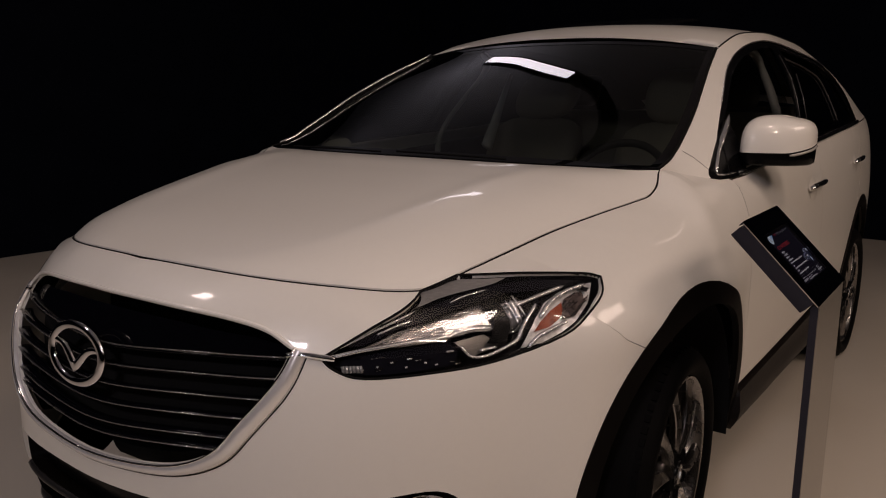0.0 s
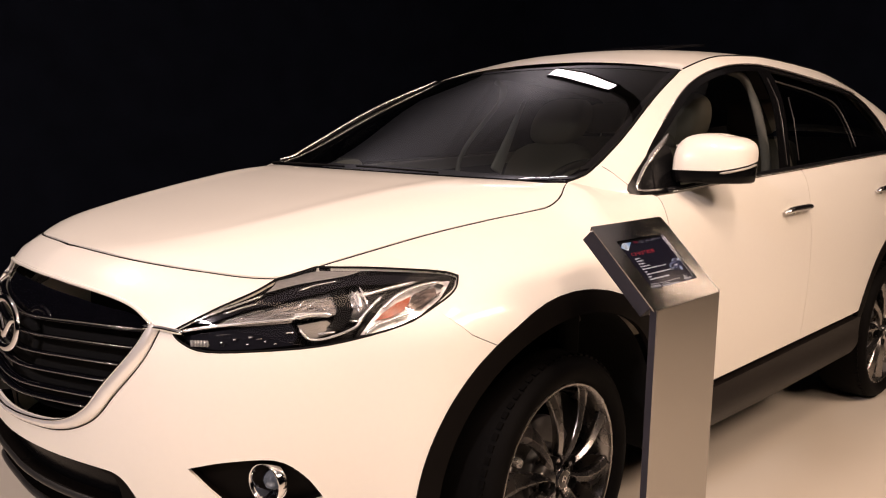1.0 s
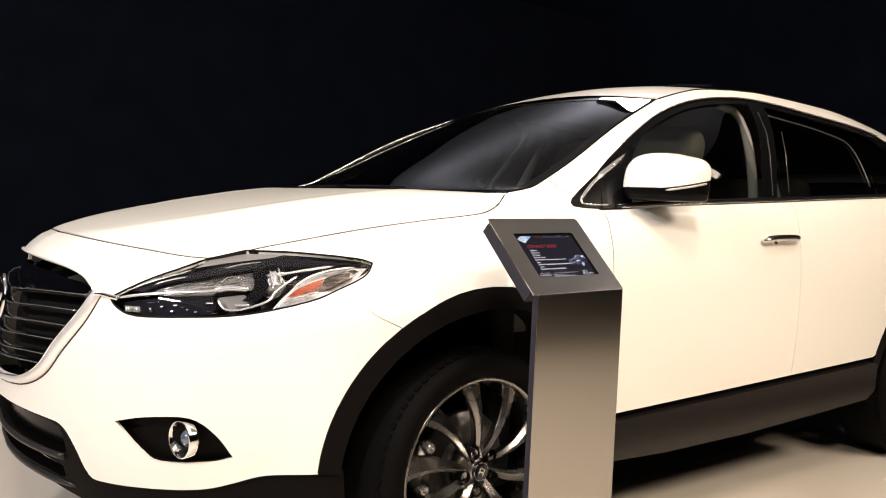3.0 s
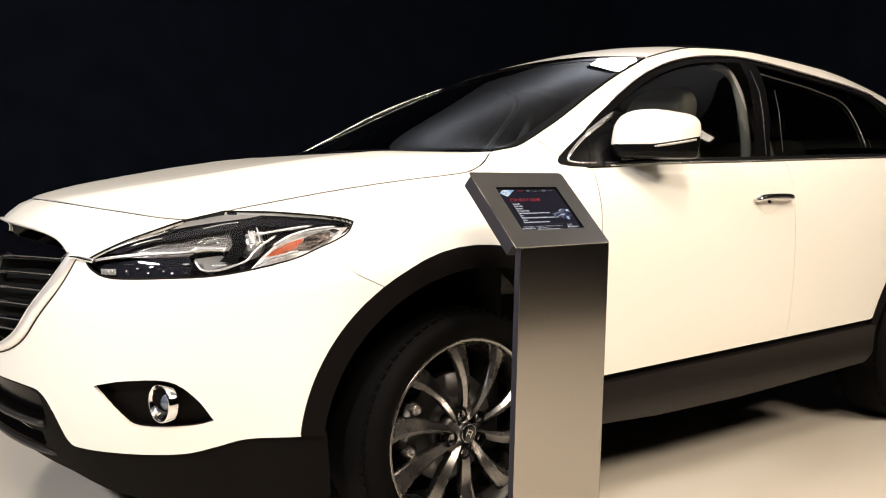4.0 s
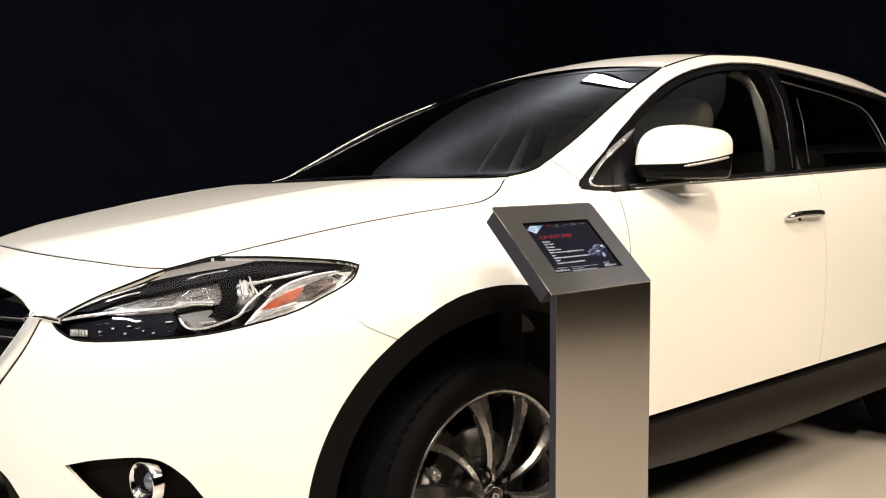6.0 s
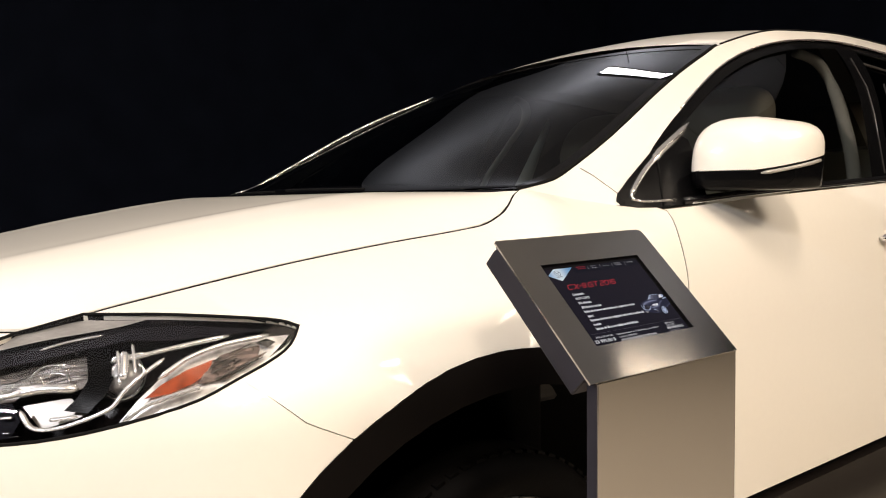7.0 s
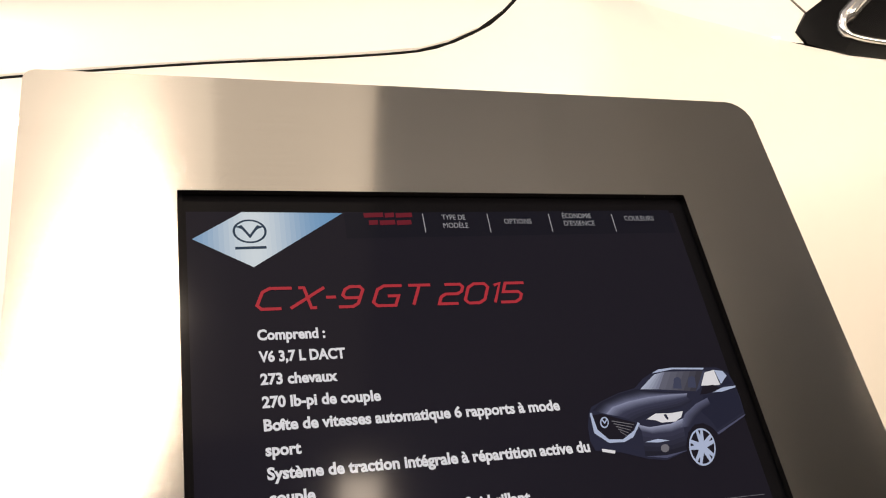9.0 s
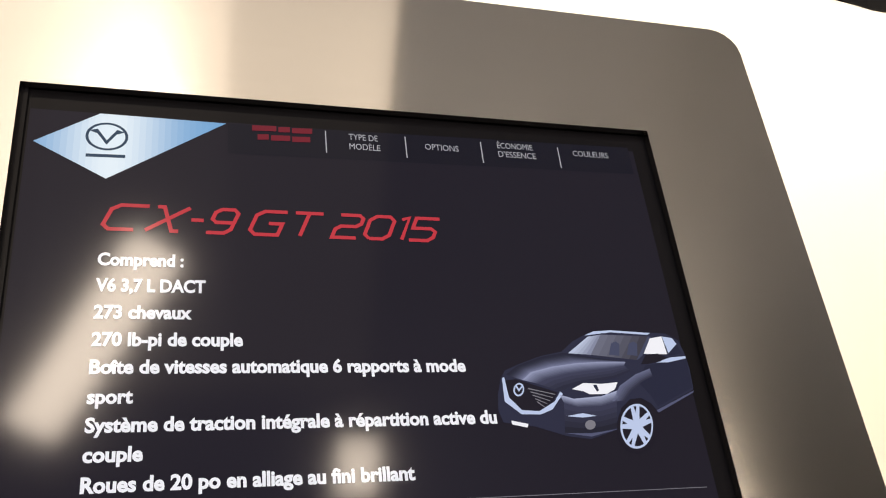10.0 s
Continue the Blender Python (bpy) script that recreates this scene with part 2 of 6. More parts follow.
def grid_sheet(surf, u0, u1, v0, v1, nu, nv, lift=0.0):
    """An even sheet of a surface between two pairs of bounds."""
    bm = bmesh.new()
    rows = [[bm.verts.new(surf(u, v, lift)) for u in np.linspace(u0, u1, nu)] for v in np.linspace(v0, v1, nv)]
    for r0, r1 in zip(rows, rows[1:]):
        for i in range(nu - 1):
            bm.faces.new((r0[i], r1[i], r1[i + 1], r0[i + 1]))
    return bm


def tube(points, radius, sides=8, closed=False, flat=1.0, up=(0, 0, 1)):
    """A rod along points; flat squeezes it across its second axis."""
    p = [Vector(q) for q in points]
    bm = bmesh.new()
    rings = []
    n = len(p)
    for i, c in enumerate(p):
        a = p[i - 1] if (i or closed) else c
        b = p[(i + 1) % n] if (i < n - 1 or closed) else c
        d = (b - a).normalized() if (b - a).length > 1e-9 else Vector((1, 0, 0))
        s = d.cross(Vector(up))
        s = s.normalized() if s.length > 1e-3 else d.orthogonal().normalized()
        w = s.cross(d).normalized()
        r = radius[i] if isinstance(radius, (list, tuple)) else radius
        rings.append([bm.verts.new(c + s * (r * math.cos(k * math.tau / sides)) + w * (r * flat * math.sin(k * math.tau / sides))) for k in range(sides)])
    for i in range(n if closed else n - 1):
        r0, r1 = rings[i], rings[(i + 1) % n]
        for k in range(sides):
            bm.faces.new((r0[k], r0[(k + 1) % sides], r1[(k + 1) % sides], r1[k]))
    if not closed:
        bm.faces.new(rings[0][::-1])
        bm.faces.new(rings[-1])
    bmesh.ops.recalc_face_normals(bm, faces=bm.faces)
    return bm


def lathe(profile, segments=64, axis="y"):
    """Turns (radius, along) pairs round the y axis."""
    bm = bmesh.new()
    rings = []
    for r, a in profile:
        rings.append([bm.verts.new((r * math.cos(k * math.tau / segments), a, r * math.sin(k * math.tau / segments))) for k in range(segments)])
    for r0, r1 in zip(rings, rings[1:]):
        for k in range(segments):
            bm.faces.new((r0[k], r0[(k + 1) % segments], r1[(k + 1) % segments], r1[k]))
    bmesh.ops.recalc_face_normals(bm, faces=bm.faces)
    return bm


def box(x0, x1, y0, y1, z0, z1, bevel=0.0, segments=2):
    bm = bmesh.new()
    bmesh.ops.create_cube(bm, size=1)
    for v in bm.verts:
        v.co = ((x0 + x1) / 2 + v.co.x * (x1 - x0), (y0 + y1) / 2 + v.co.y * (y1 - y0), (z0 + z1) / 2 + v.co.z * (z1 - z0))
    if bevel:
        bmesh.ops.bevel(bm, geom=bm.edges[:], offset=bevel, segments=segments, affect="EDGES", profile=0.5)
    return bm


def thing(name, label, category, at=(0, 0, 0), group="", kind=""):
    ob = new(name)
    ob.location = at
    ob.empty_display_size = 0.1
    return tagged(ob, label, category, group, kind)


# ---- the car's skin ----
def table(rows):
    """Smooth interpolation of rows (s, values...) as a function of s."""
    r = np.array(rows, float)
    s, v = r[:, 0], r[:, 1:]
    m = np.zeros_like(v)
    d = np.diff(v, axis=0) / np.diff(s)[:, None]
    m[1:-1] = np.where(d[1:] * d[:-1] > 0, 2 * d[1:] * d[:-1] / np.where(np.abs(d[1:] + d[:-1]) > 1e-9, d[1:] + d[:-1], 1e9), 0)
    m[0], m[-1] = d[0], d[-1]

    def value(x):
        x = min(max(x, s[0]), s[-1])
        i = min(max(int(np.searchsorted(s, x)) - 1, 0), len(s) - 2)
        h = s[i + 1] - s[i]
        t = (x - s[i]) / h
        return (2 * t**3 - 3 * t**2 + 1) * v[i] + (t**3 - 2 * t**2 + t) * h * m[i] + (3 * t**2 - 2 * t**3) * v[i + 1] + (t**3 - t**2) * h * m[i + 1]

    return value


NOSE, FULL, HALF = -1.205, 0.35, 1.015     # nose, where the plan is at full width, half the width
_a = np.linspace(0, math.pi / 2, 600)
_px, _py = FULL - (FULL - NOSE) * np.cos(_a) ** (2 / 2.4), -HALF * np.sin(_a)
_ps = np.concatenate([[0], np.cumsum(np.hypot(np.diff(_px), np.diff(_py)))])
S_FULL = float(_ps[-1])
REAR_IN = table([(0.35, 0.0), (2.2, 0.0), (3.2, 0.03), (3.9, 0.13)])


def plan(s):
    """The widest outline in plan: s metres round from the nose, with its outward normal."""
    if s <= S_FULL:
        x, y = float(np.interp(s, _ps, _px)), float(np.interp(s, _ps, _py))
        e = 0.01
        x1, y1 = float(np.interp(max(s - e, 0), _ps, _px)), float(np.interp(max(s - e, 0), _ps, _py))
        x2, y2 = float(np.interp(min(s + e, S_FULL), _ps, _px)), float(np.interp(min(s + e, S_FULL), _ps, _py))
        n = Vector((y2 - y1, -(x2 - x1), 0)).normalized() if s > 0.004 else Vector((-1, 0, 0))
        return x, y, n
    x = FULL + s - S_FULL
    return x, -HALF + REAR_IN(x)[0], Vector((0, -1, 0))


def s_at(x):
    """How far round the plan lies at x."""
    return float(np.interp(x, _px, _ps)) if x < FULL else S_FULL + x - FULL


# Top edge of the skin: the bonnet's seam, then the belt under the side windows.
EDGE = table([
    (0.0, -1.02, 0.0, 1.045), (0.25, -0.995, -0.235, 1.04), (0.58, -0.89, -0.45, 1.022), (0.90, -0.74, -0.582, 1.004), (1.10, -0.60, -0.632, 1.038),
    (s_at(-0.5) + 0.05, -0.5, -0.655, 1.060), (s_at(-0.3) + 0.05, -0.3, -0.697, 1.101), (s_at(-0.1) + 0.04, -0.1, -0.751, 1.136), (s_at(0.05) + 0.02, 0.05, -0.790, 1.158),
    (s_at(0.10) + 0.01, 0.10, -0.805, 1.168), (s_at(0.15), 0.15, -0.808, 1.192), (s_at(0.21), 0.21, -0.793, 1.239), (s_at(0.34), 0.34, -0.850, 1.215), (s_at(0.48), 0.48, -0.908, 1.197),
    (s_at(0.81), 0.81, -0.938, 1.22), (s_at(1.52), 1.52, -0.943, 1.262), (s_at(2.48), 2.48, -0.938, 1.32), (s_at(2.85), 2.85, -0.928, 1.34),
    (s_at(3.5), 3.5, -0.880, 1.37), (s_at(3.9), 3.9, -0.810, 1.39),
])
WIDEST = table([(0.0, 0.62), (0.5, 0.68), (1.0, 0.80), (1.5, 0.88), (2.1, 0.90), (3.0, 0.88), (6.0, 0.88)])
TURN_IN = radians(82)


def ramp(t):
    t = min(1.0, max(0.0, t))
    return t * t * (3 - 2 * t)


def skin(s, z, lift=0.0):
    """A point of the bodyside: s round the plan, z up. The front arch flares out of the plan."""
    x, y, n = plan(s)
    zm = WIDEST(s)[0]
    flare = ramp((s - 0.98) / 0.27) * ramp((2.25 - s) / 0.35)
    lift += 0.030 * flare * ramp((1.00 - z) / 0.14)
    if z <= zm:
        d = (zm - z) / (zm - 0.22)
        inset = 0.075 * d**2.2 * (1 - 0.6 * flare)
        p = Vector((x, y, z)) - n * (inset - lift)
        return p
    ex, ey, ez = EDGE(s)
    f = min(max((z - zm) / (ez - zm), 0.0), 1.0)
    a = math.asin(f * math.sin(TURN_IN))
    k = (1 - math.cos(a)) / (1 - math.cos(TURN_IN))
    out = n * math.cos(a) + Vector((0, 0, 1)) * math.sin(a)
    return Vector((x + (ex - x) * k, y + (ey - y) * k, z)) + out * lift


def round_nose(s, z, lift=0.0):
    """The body's skin across the nose; s below zero lies on the far side."""
    p = skin(abs(s), z, lift)
    return Vector((p.x, p.y if s >= 0 else -p.y, p.z))


# Bonnet: middle line and edge.
BONNET_MID = table([(-1.02, 1.046), (-0.93, 1.070), (-0.8, 1.102), (-0.57, 1.148), (-0.36, 1.188), (-0.1, 1.228), (0.25, 1.258)])
_edge = [EDGE(s) for s in np.linspace(0, s_at(0.21), 120)]
_ex, _ey, _ez = [np.array([e[k] for e in _edge]) for k in range(3)]


def bonnet(x, y, lift=0.0):
    w = max(float(np.interp(x, _ex, -_ey)), 1e-3)
    ze = float(np.interp(x, _ex, _ez))
    zc = max(BONNET_MID(x)[0], ze)
    b = min(abs(y) / w, 1.0)
    c = cowl(max(-1.0, min(1.0, y / 0.793)))
    k = min(1.0, max(0.0, (x - c.x + 0.25) / 0.24))
    rise = k * k * (3 - 2 * k) * (1 - b**6)
    crease = 0.006 * math.exp(-((b - 0.62) / 0.06) ** 2)
    z = ze + (zc - ze) * (1 - b ** (6.0 + 0.6 * min(1, max(0, (x + 0.45) / 0.5)))) + crease * min(1, max(0, (x + 1.0) * 2))
    return Vector((x, y, z + (c.z - 0.004 - z) * rise + lift))


# Greenhouse: from the belt to the pillar and roof edge.
ROOF_EDGE = table([
    (0.21, -0.793, 1.240), (0.32, -0.787, 1.262), (0.40, -0.785, 1.302), (0.5, -0.777, 1.356), (0.6, -0.766, 1.415), (0.7, -0.748, 1.473), (0.8, -0.729, 1.527),
    (0.9, -0.709, 1.576), (1.0, -0.692, 1.622), (1.083, -0.680, 1.660), (1.4, -0.680, 1.738),
    (1.8, -0.690, 1.762), (2.3, -0.690, 1.752), (2.85, -0.680, 1.700), (3.4, -0.650, 1.59), (3.9, -0.600, 1.41),
])
_bx = np.array([EDGE(s) for s in np.linspace(s_at(0.21), s_at(3.9), 160)])


def belt(x):
    return np.array([np.interp(x, _bx[:, 0], _bx[:, 1]), np.interp(x, _bx[:, 0], _bx[:, 2])])


def cabin(x, z, lift=0.0):
    """A point of the cabin's side."""
    yb, zb = belt(x)
    yr, zr = ROOF_EDGE(x)
    f = min(max((z - zb) / max(zr - zb, 1e-3), 0.0), 1.0)
    y = yb + (yr - yb) * (0.55 * f + 0.45 * f**4)
    return Vector((x, y, zb + (zr - zb) * f)) + Vector((0, -0.9, 0.43)) * lift


def pane(x, z, lift=0.0):
    """The side glass, flatter than the frame round it."""
    p = cabin(x, z, lift)
    yb, zb = belt(x)
    yr, zr = ROOF_EDGE(x)
    f = min(max((z - zb) / max(zr - zb, 1e-3), 0.0), 1.0)
    p.y += (yr - yb) * (0.60 * f + 0.30 * f * f - 0.55 * f - 0.45 * f**4)
    return p


def roof(x, b, lift=0.0):
    """b runs across from -1 to 1."""
    yr, zr = ROOF_EDGE(max(x, 1.0))
    crown = 0.06
    return Vector((x, b * -yr, zr + crown * (1 - abs(b) ** 2.2) + lift))


# Windscreen between the cowl and the roof's front edge; its sides follow the pillars.
def cowl(b):
    """Across from -1 to 1."""
    return Vector((0.215 - 0.117 * (1 - abs(b) ** 3.26), 0.793 * b, 1.242 + 0.003 * (1 - abs(b) ** 2.415)))


def header(b):
    return Vector((1.083 - 0.0055 * (1 - abs(b) ** 3.26), 0.680 * b, 1.660 + 0.047 * (1 - abs(b) ** 2.415)))


_wx = np.linspace(0.215, 1.083, 60)
_we = np.array([ROOF_EDGE(x) for x in _wx])
EVEN_Y, EVEN_Z = np.polyfit(_wx, _we[:, 0], 4), np.polyfit(_wx, _we[:, 1], 4)


def windscreen(b, v, lift=0.0):
    x = 0.215 + (1.083 - 0.215) * v
    edge, even = ROOF_EDGE(x), np.array((np.polyval(EVEN_Y, x), np.polyval(EVEN_Z, x)))
    ye, ze = even + (edge - even) * abs(b) ** 30
    lo, hi = cowl(0), header(0)
    f = 1 - abs(b) ** 3.26
    mid_x, mid_z = lo.x + (hi.x - lo.x) * v, lo.z + (hi.z - lo.z) * v + 0.006 * 4 * v * (1 - v)
    return Vector((x + (mid_x - x) * f, -ye * b, ze + (mid_z - ze) * (1 - abs(b) ** 2.415))) + Vector((-0.46, 0, 0.89)) * lift


# ---- the hall ----
tagged(finish(box(-9, 7.6, -11, -4.6, -0.2, -0.012), "floor_aisle", CARPET, smooth=False), "dark brown carpet of the aisle beside the stand", "floor", kind="structure")
tagged(finish(box(-9, 7.6, -4.6, 10.4, -0.2, 0.0), "floor", FLOOR, smooth=False), "polished cream show floor with soft reflections", "floor", kind="structure")
tagged(finish(box(-9, 7.6, 5.7, 5.8, 0.0, 4.05), "wall_drape", BLACK_WALL, smooth=False), "black draped wall behind the car", "wall", kind="structure")
tagged(finish(box(-9.2, 7.8, 10.4, 10.6, -0.2, 6.5), "wall_north", BLACK_WALL, smooth=False), "black wall of the hall", "wall", kind="structure")
tagged(finish(box(7.6, 7.8, -11, 10.4, -0.2, 6.5), "wall_east", BLACK_WALL, smooth=False), "black draped wall behind the car", "wall", kind="structure")
tagged(finish(box(-9.2, -9, -11, 10.4, -0.2, 6.5), "wall_west", BLACK_WALL, smooth=False), "black wall of the hall", "wall", kind="structure")
tagged(finish(box(-9.2, 7.8, -11.2, -11, -0.2, 6.5), "wall_south", BLACK_WALL, smooth=False), "black wall of the hall", "wall", kind="structure")
tagged(finish(box(-9.2, 7.8, -11.2, 10.6, 6.5, 6.7), "ceiling", CEILING, smooth=False), "dark hall ceiling", "ceiling", kind="structure")

CEIL = 6.5
for eye, target, w, h, power, colour, words, spin in LAMPS:
    lamp = area_lamp("show_light", eye, target, w, h, power, colour, spin)
    tagged(lamp, words, "lamp", "show lights")
    case = finish(box(-w / 2 - 0.03, w / 2 + 0.03, -h / 2 - 0.03, h / 2 + 0.03, 0.008, 0.10, 0.01), "lamp_case", LAMP_CASE, lamp, smooth=False)
    if "panel" not in words:
        rod = finish(tube([(0, 0, 0), (0, 0, CEIL - eye[2])], 0.02), "hanger", LAMP_CASE, lamp)
        rod.matrix_local = lamp.matrix_world.to_3x3().inverted().to_4x4() @ Matrix.Translation((0, 0, 0.06))
# curved overhead beam: a square bar bent along its way
way = curve_through([(3.24, 1.63), (2.90, 1.18), (2.45, 0.77), (1.80, 0.15), (1.1, -0.4)], 6)
bar = bmesh.new()
rows = []
for i, p in enumerate(way):
    d = np.array(way[min(i + 1, len(way) - 1)]) - np.array(way[max(i - 1, 0)])
    out = np.array((-d[1], d[0])) / np.hypot(*d) * 0.065
    rows.append([bar.verts.new((p[0] + k * out[0], p[1] + k * out[1], z)) for k, z in ((-1, 4.44), (1, 4.44), (1, 4.62), (-1, 4.62))])
for r0, r1 in zip(rows, rows[1:]):
    for k in range(4):
        bar.faces.new((r0[k - 1], r0[k], r1[k], r1[k - 1]))
bar.faces.new(rows[0])
bar.faces.new(rows[-1][::-1])
bmesh.ops.recalc_face_normals(bar, faces=bar.faces)
tagged(finish(bar, "overhead_beam", LAMP_CASE, smooth=False), "curved black overhead beam carrying a white light panel", "beam", kind="structure")
for eye, power in UPLIGHTS:
    lamp = area_lamp("uplight", eye, (eye[0], eye[1], 6.5), 0.14, 0.14, power, COOL)
    tagged(lamp, "unseen uplight added to brighten the grey hall ceiling", "lamp", "uplights")
    finish(box(-0.08, 0.08, -0.08, 0.08, 0.008, 0.10, 0.01), "lamp_case", LAMP_CASE, lamp, smooth=False)
    finish(tube([(0.085, 0, 0.06), (0.085, 0, eye[2] - CEIL)], 0.005), "hanger", LAMP_CASE, lamp)

# ---- the car ----
CAR_Y = 0.05
DOOR_SEAL = shader("grey_door_seal", (0.035, 0.033, 0.032), 0.3, 0, 0.2, 40)
MOULDING = shader("polished_corner_moulding", (0.88, 0.87, 0.86), 0.12, 0.88, 0.03, 40)
car = thing("car", "pearl white SUV with black wheel-arch cladding, parked on the show floor", "car", (0, CAR_Y, 0))
for side, word in ((1, "near"), (-1, "far")):
    S0 = 1.737                                  # middle of the front arch
    SR = s_at(2.90)                             # middle of the rear arch

    def arch(c, rx, rz, a0, a1, n=26, zc=0.376):
        return [(c - rx * math.cos(radians(a0 + (a1 - a0) * k / n)), zc + rz * math.sin(radians(a0 + (a1 - a0) * k / n))) for k in range(n + 1)]

    # bumper: round the nose to the wheel arch
    lamp_low = curve_through([(0.566, 0.889), (0.600, 0.864), (0.668, 0.846), (0.83, 0.851), (0.975, 0.863), (1.155, 0.900), (1.25, 0.935)], 5)
    fog_ring = curve_through([(0.614, 0.547), (0.614, 0.547), (0.707, 0.566), (0.832, 0.570), (0.905, 0.525), (0.954, 0.460), (0.954, 0.460), (0.886, 0.443), (0.744, 0.438), (0.690, 0.468)], 4, closed=True)
    grille_side = curve_through([(0.0, 0.975), (0.15, 0.972), (0.31, 0.963), (0.43, 0.942), (0.505, 0.905), (0.505, 0.905), (0.47, 0.838), (0.395, 0.745), (0.335, 0.672), (0.24, 0.625), (0.10, 0.605), (0.0, 0.600)], 5)
    upper = [(0.0, 1.043)] + [(s, EDGE(s)[2] - 0.0008) for s in np.linspace(0.06, 0.90, 40)] + [(0.85, 0.994), (0.72, 0.957), (0.640, 0.925), (0.566, 0.889)]
    nose_cap = grille_side[:21] + [(0.566, 0.889)] + upper[::-1][1:]
    skirt_edge = curve_through([(0.0, 0.526), (0.20, 0.526), (0.36, 0.521), (0.425, 0.507), (0.466, 0.455), (0.508, 0.373), (0.56, 0.357), (0.717, 0.354), (0.864, 0.361), (0.96, 0.384), (1.05, 0.409), (1.191, 0.421)], 4)
    face = [(0.0, 0.600)] + grille_side[20:][::-1][1:] + lamp_low + [(1.335, 0.868), (1.42, 0.829)]
    face += [p for p in arch(S0, 0.55, 0.57, 0, 60) if 0.43 < p[1] < 0.822 and p[0] > 1.15][::-1] + [(1.191, 0.421)] + skirt_edge[::-1][1:]
    fog = [tuple(p) for p in fog_ring]
    part("fog_pocket", patch(fog, skin, 0.02, lift=-0.034, flange=-0.024, flip=side), CLADDING, car, "black plastic fog lamp pocket")
    # lower skirt and mouth
    skirt = skirt_edge + [(1.235, 0.428), (1.262, 0.428), (1.266, 0.385), (1.274, 0.30), (1.277, 0.245), (1.262, 0.225), (1.20, 0.208), (1.05, 0.20), (0.85, 0.185), (0.6, 0.228), (0.48, 0.272), (0.33, 0.306), (0.1, 0.317), (0.0, 0.318)]
    # round the slot and the upper opening
    skirt += [(0.0, 0.353), (0.15, 0.352), (0.30, 0.347), (0.385, 0.337), (0.397, 0.343), (0.392, 0.380), (0.31, 0.391), (0.15, 0.395), (0.0, 0.396)]
    skirt += [(0.0, 0.424), (0.20, 0.424), (0.33, 0.421), (0.405, 0.417), (0.417, 0.425), (0.412, 0.470), (0.398, 0.497), (0.35, 0.510), (0.20, 0.515), (0.0, 0.515)]
    part("lower_skirt", patch(skirt, skin, 0.02, lift=-0.012, flange=0.045, flip=side), CLADDING, car, "black textured plastic lower skirt")
    # wing
    wing = [(s, EDGE(s)[2] - 0.0005) for s in np.linspace(1.045, s_at(0.205), 70)] + [(s, EDGE(s)[2] + 0.002) for s in np.linspace(s_at(0.212), s_at(0.515), 60)]
    wing += curve_through([(2.254, 1.19), (2.242, 1.129), (2.238, 1.054), (2.232, 0.979), (2.238, 0.80), (2.262, 0.60), (2.283, 0.484)], 3)
    wing += arch(S0, 0.55, 0.57, 169, 47.2, 22) + [(1.42, 0.831), (1.335, 0.870), (1.25, 0.935)]
    lamp_top = curve_through([(1.25, 0.935), (1.31, 0.966), (1.345, 0.984), (1.378, 1.011), (1.378, 1.011), (1.34, 1.0225), (1.20, 1.032), (1.045, 1.031)], 4)
    part("front_wing", patch(wing + lamp_top[1:], skin, 0.03, flange=0.012, flip=side), PAINT, car)
    # doors
    fd = curve_through([(2.2575, 1.192), (2.2455, 1.129), (2.2415, 1.054), (2.2355, 0.979), (2.2415, 0.80), (2.2655, 0.60), (2.2865, 0.487)], 3)
    gap = [skin(s - 0.0016, z, -0.002) for s, z in fd]
    part("door_gap", tube([(p.x, side * p.y, p.z) for p in gap], 0.0016, 6), SEAM, car)
    fd += [(s, 0.487 + (s - 2.289) * 0.0375) for s in np.linspace(2.5, s_at(1.66), 5)]
    fd += [(s, EDGE(s)[2] - 0.004) for s in np.linspace(s_at(1.66), s_at(0.53), 14)]
    front_door = part("front_door", patch(fd, skin, 0.04, flange=0.012, flip=side), PAINT, car)
    rd = [(s_at(1.6625), 0.487 + (s_at(1.6625) - 2.289) * 0.0375)] + [(s, 0.487 + (s - 2.289) * 0.0375) for s in np.linspace(s_at(1.9), s_at(2.36), 4)]
    rd += [p for p in arch(SR, 0.55, 0.57, 19, 62, 14)] + [(s_at(2.72), 1.0), (s_at(2.80), 1.2)]
    rd += [(s, EDGE(s)[2] - 0.004) for s in np.linspace(s_at(2.84), s_at(1.6625), 14)]
    rear_door = part("rear_door", patch(rd, skin, 0.04, flange=0.012, flip=side), PAINT, car)
    qp = [p for p in arch(SR, 0.55, 0.57, 63, 180, 20)] + [(s_at(3.9), 0.42), (s_at(3.9), 0.9), (s_at(3.9), 1.385)]
    qp += [(s, EDGE(s)[2] - 0.004) for s in np.linspace(s_at(3.88), s_at(2.85), 10)] + [(s_at(2.806), 1.2), (s_at(2.727), 1.0)]
    part("rear_quarter", patch(qp, skin, 0.05, flange=0.01, flip=side), PAINT, car)
    # black cladding: arches and sill
    for c in (S0, SR):
        lip = arch(c, 0.55, 0.57, 5, 184) + arch(c, 0.487, 0.508, 184, 5)
        part("arch_cladding", patch(lip, skin, 0.02, lift=0.003, flange=0.02, flip=side), CLADDING, car, "black textured plastic wheel arch lip")
    sill_top = [(s, 0.483 + (s - 2.289) * 0.0375) for s in np.linspace(2.30, s_at(2.36), 10)]
    sill_low = [(s_at(2.405), 0.46), (s_at(2.385), 0.40), (s_at(2.33), 0.352), (s_at(1.4), 0.30), (s_at(0.9), 0.295), (2.30, 0.31), (2.27, 0.37)]
    sill = [(2.278, 0.484)] + sill_top + sill_low
    part("sill_recess", patch(sill, skin, 0.05, lift=-0.020, flange=0.02, flip=side), SEAM, car)
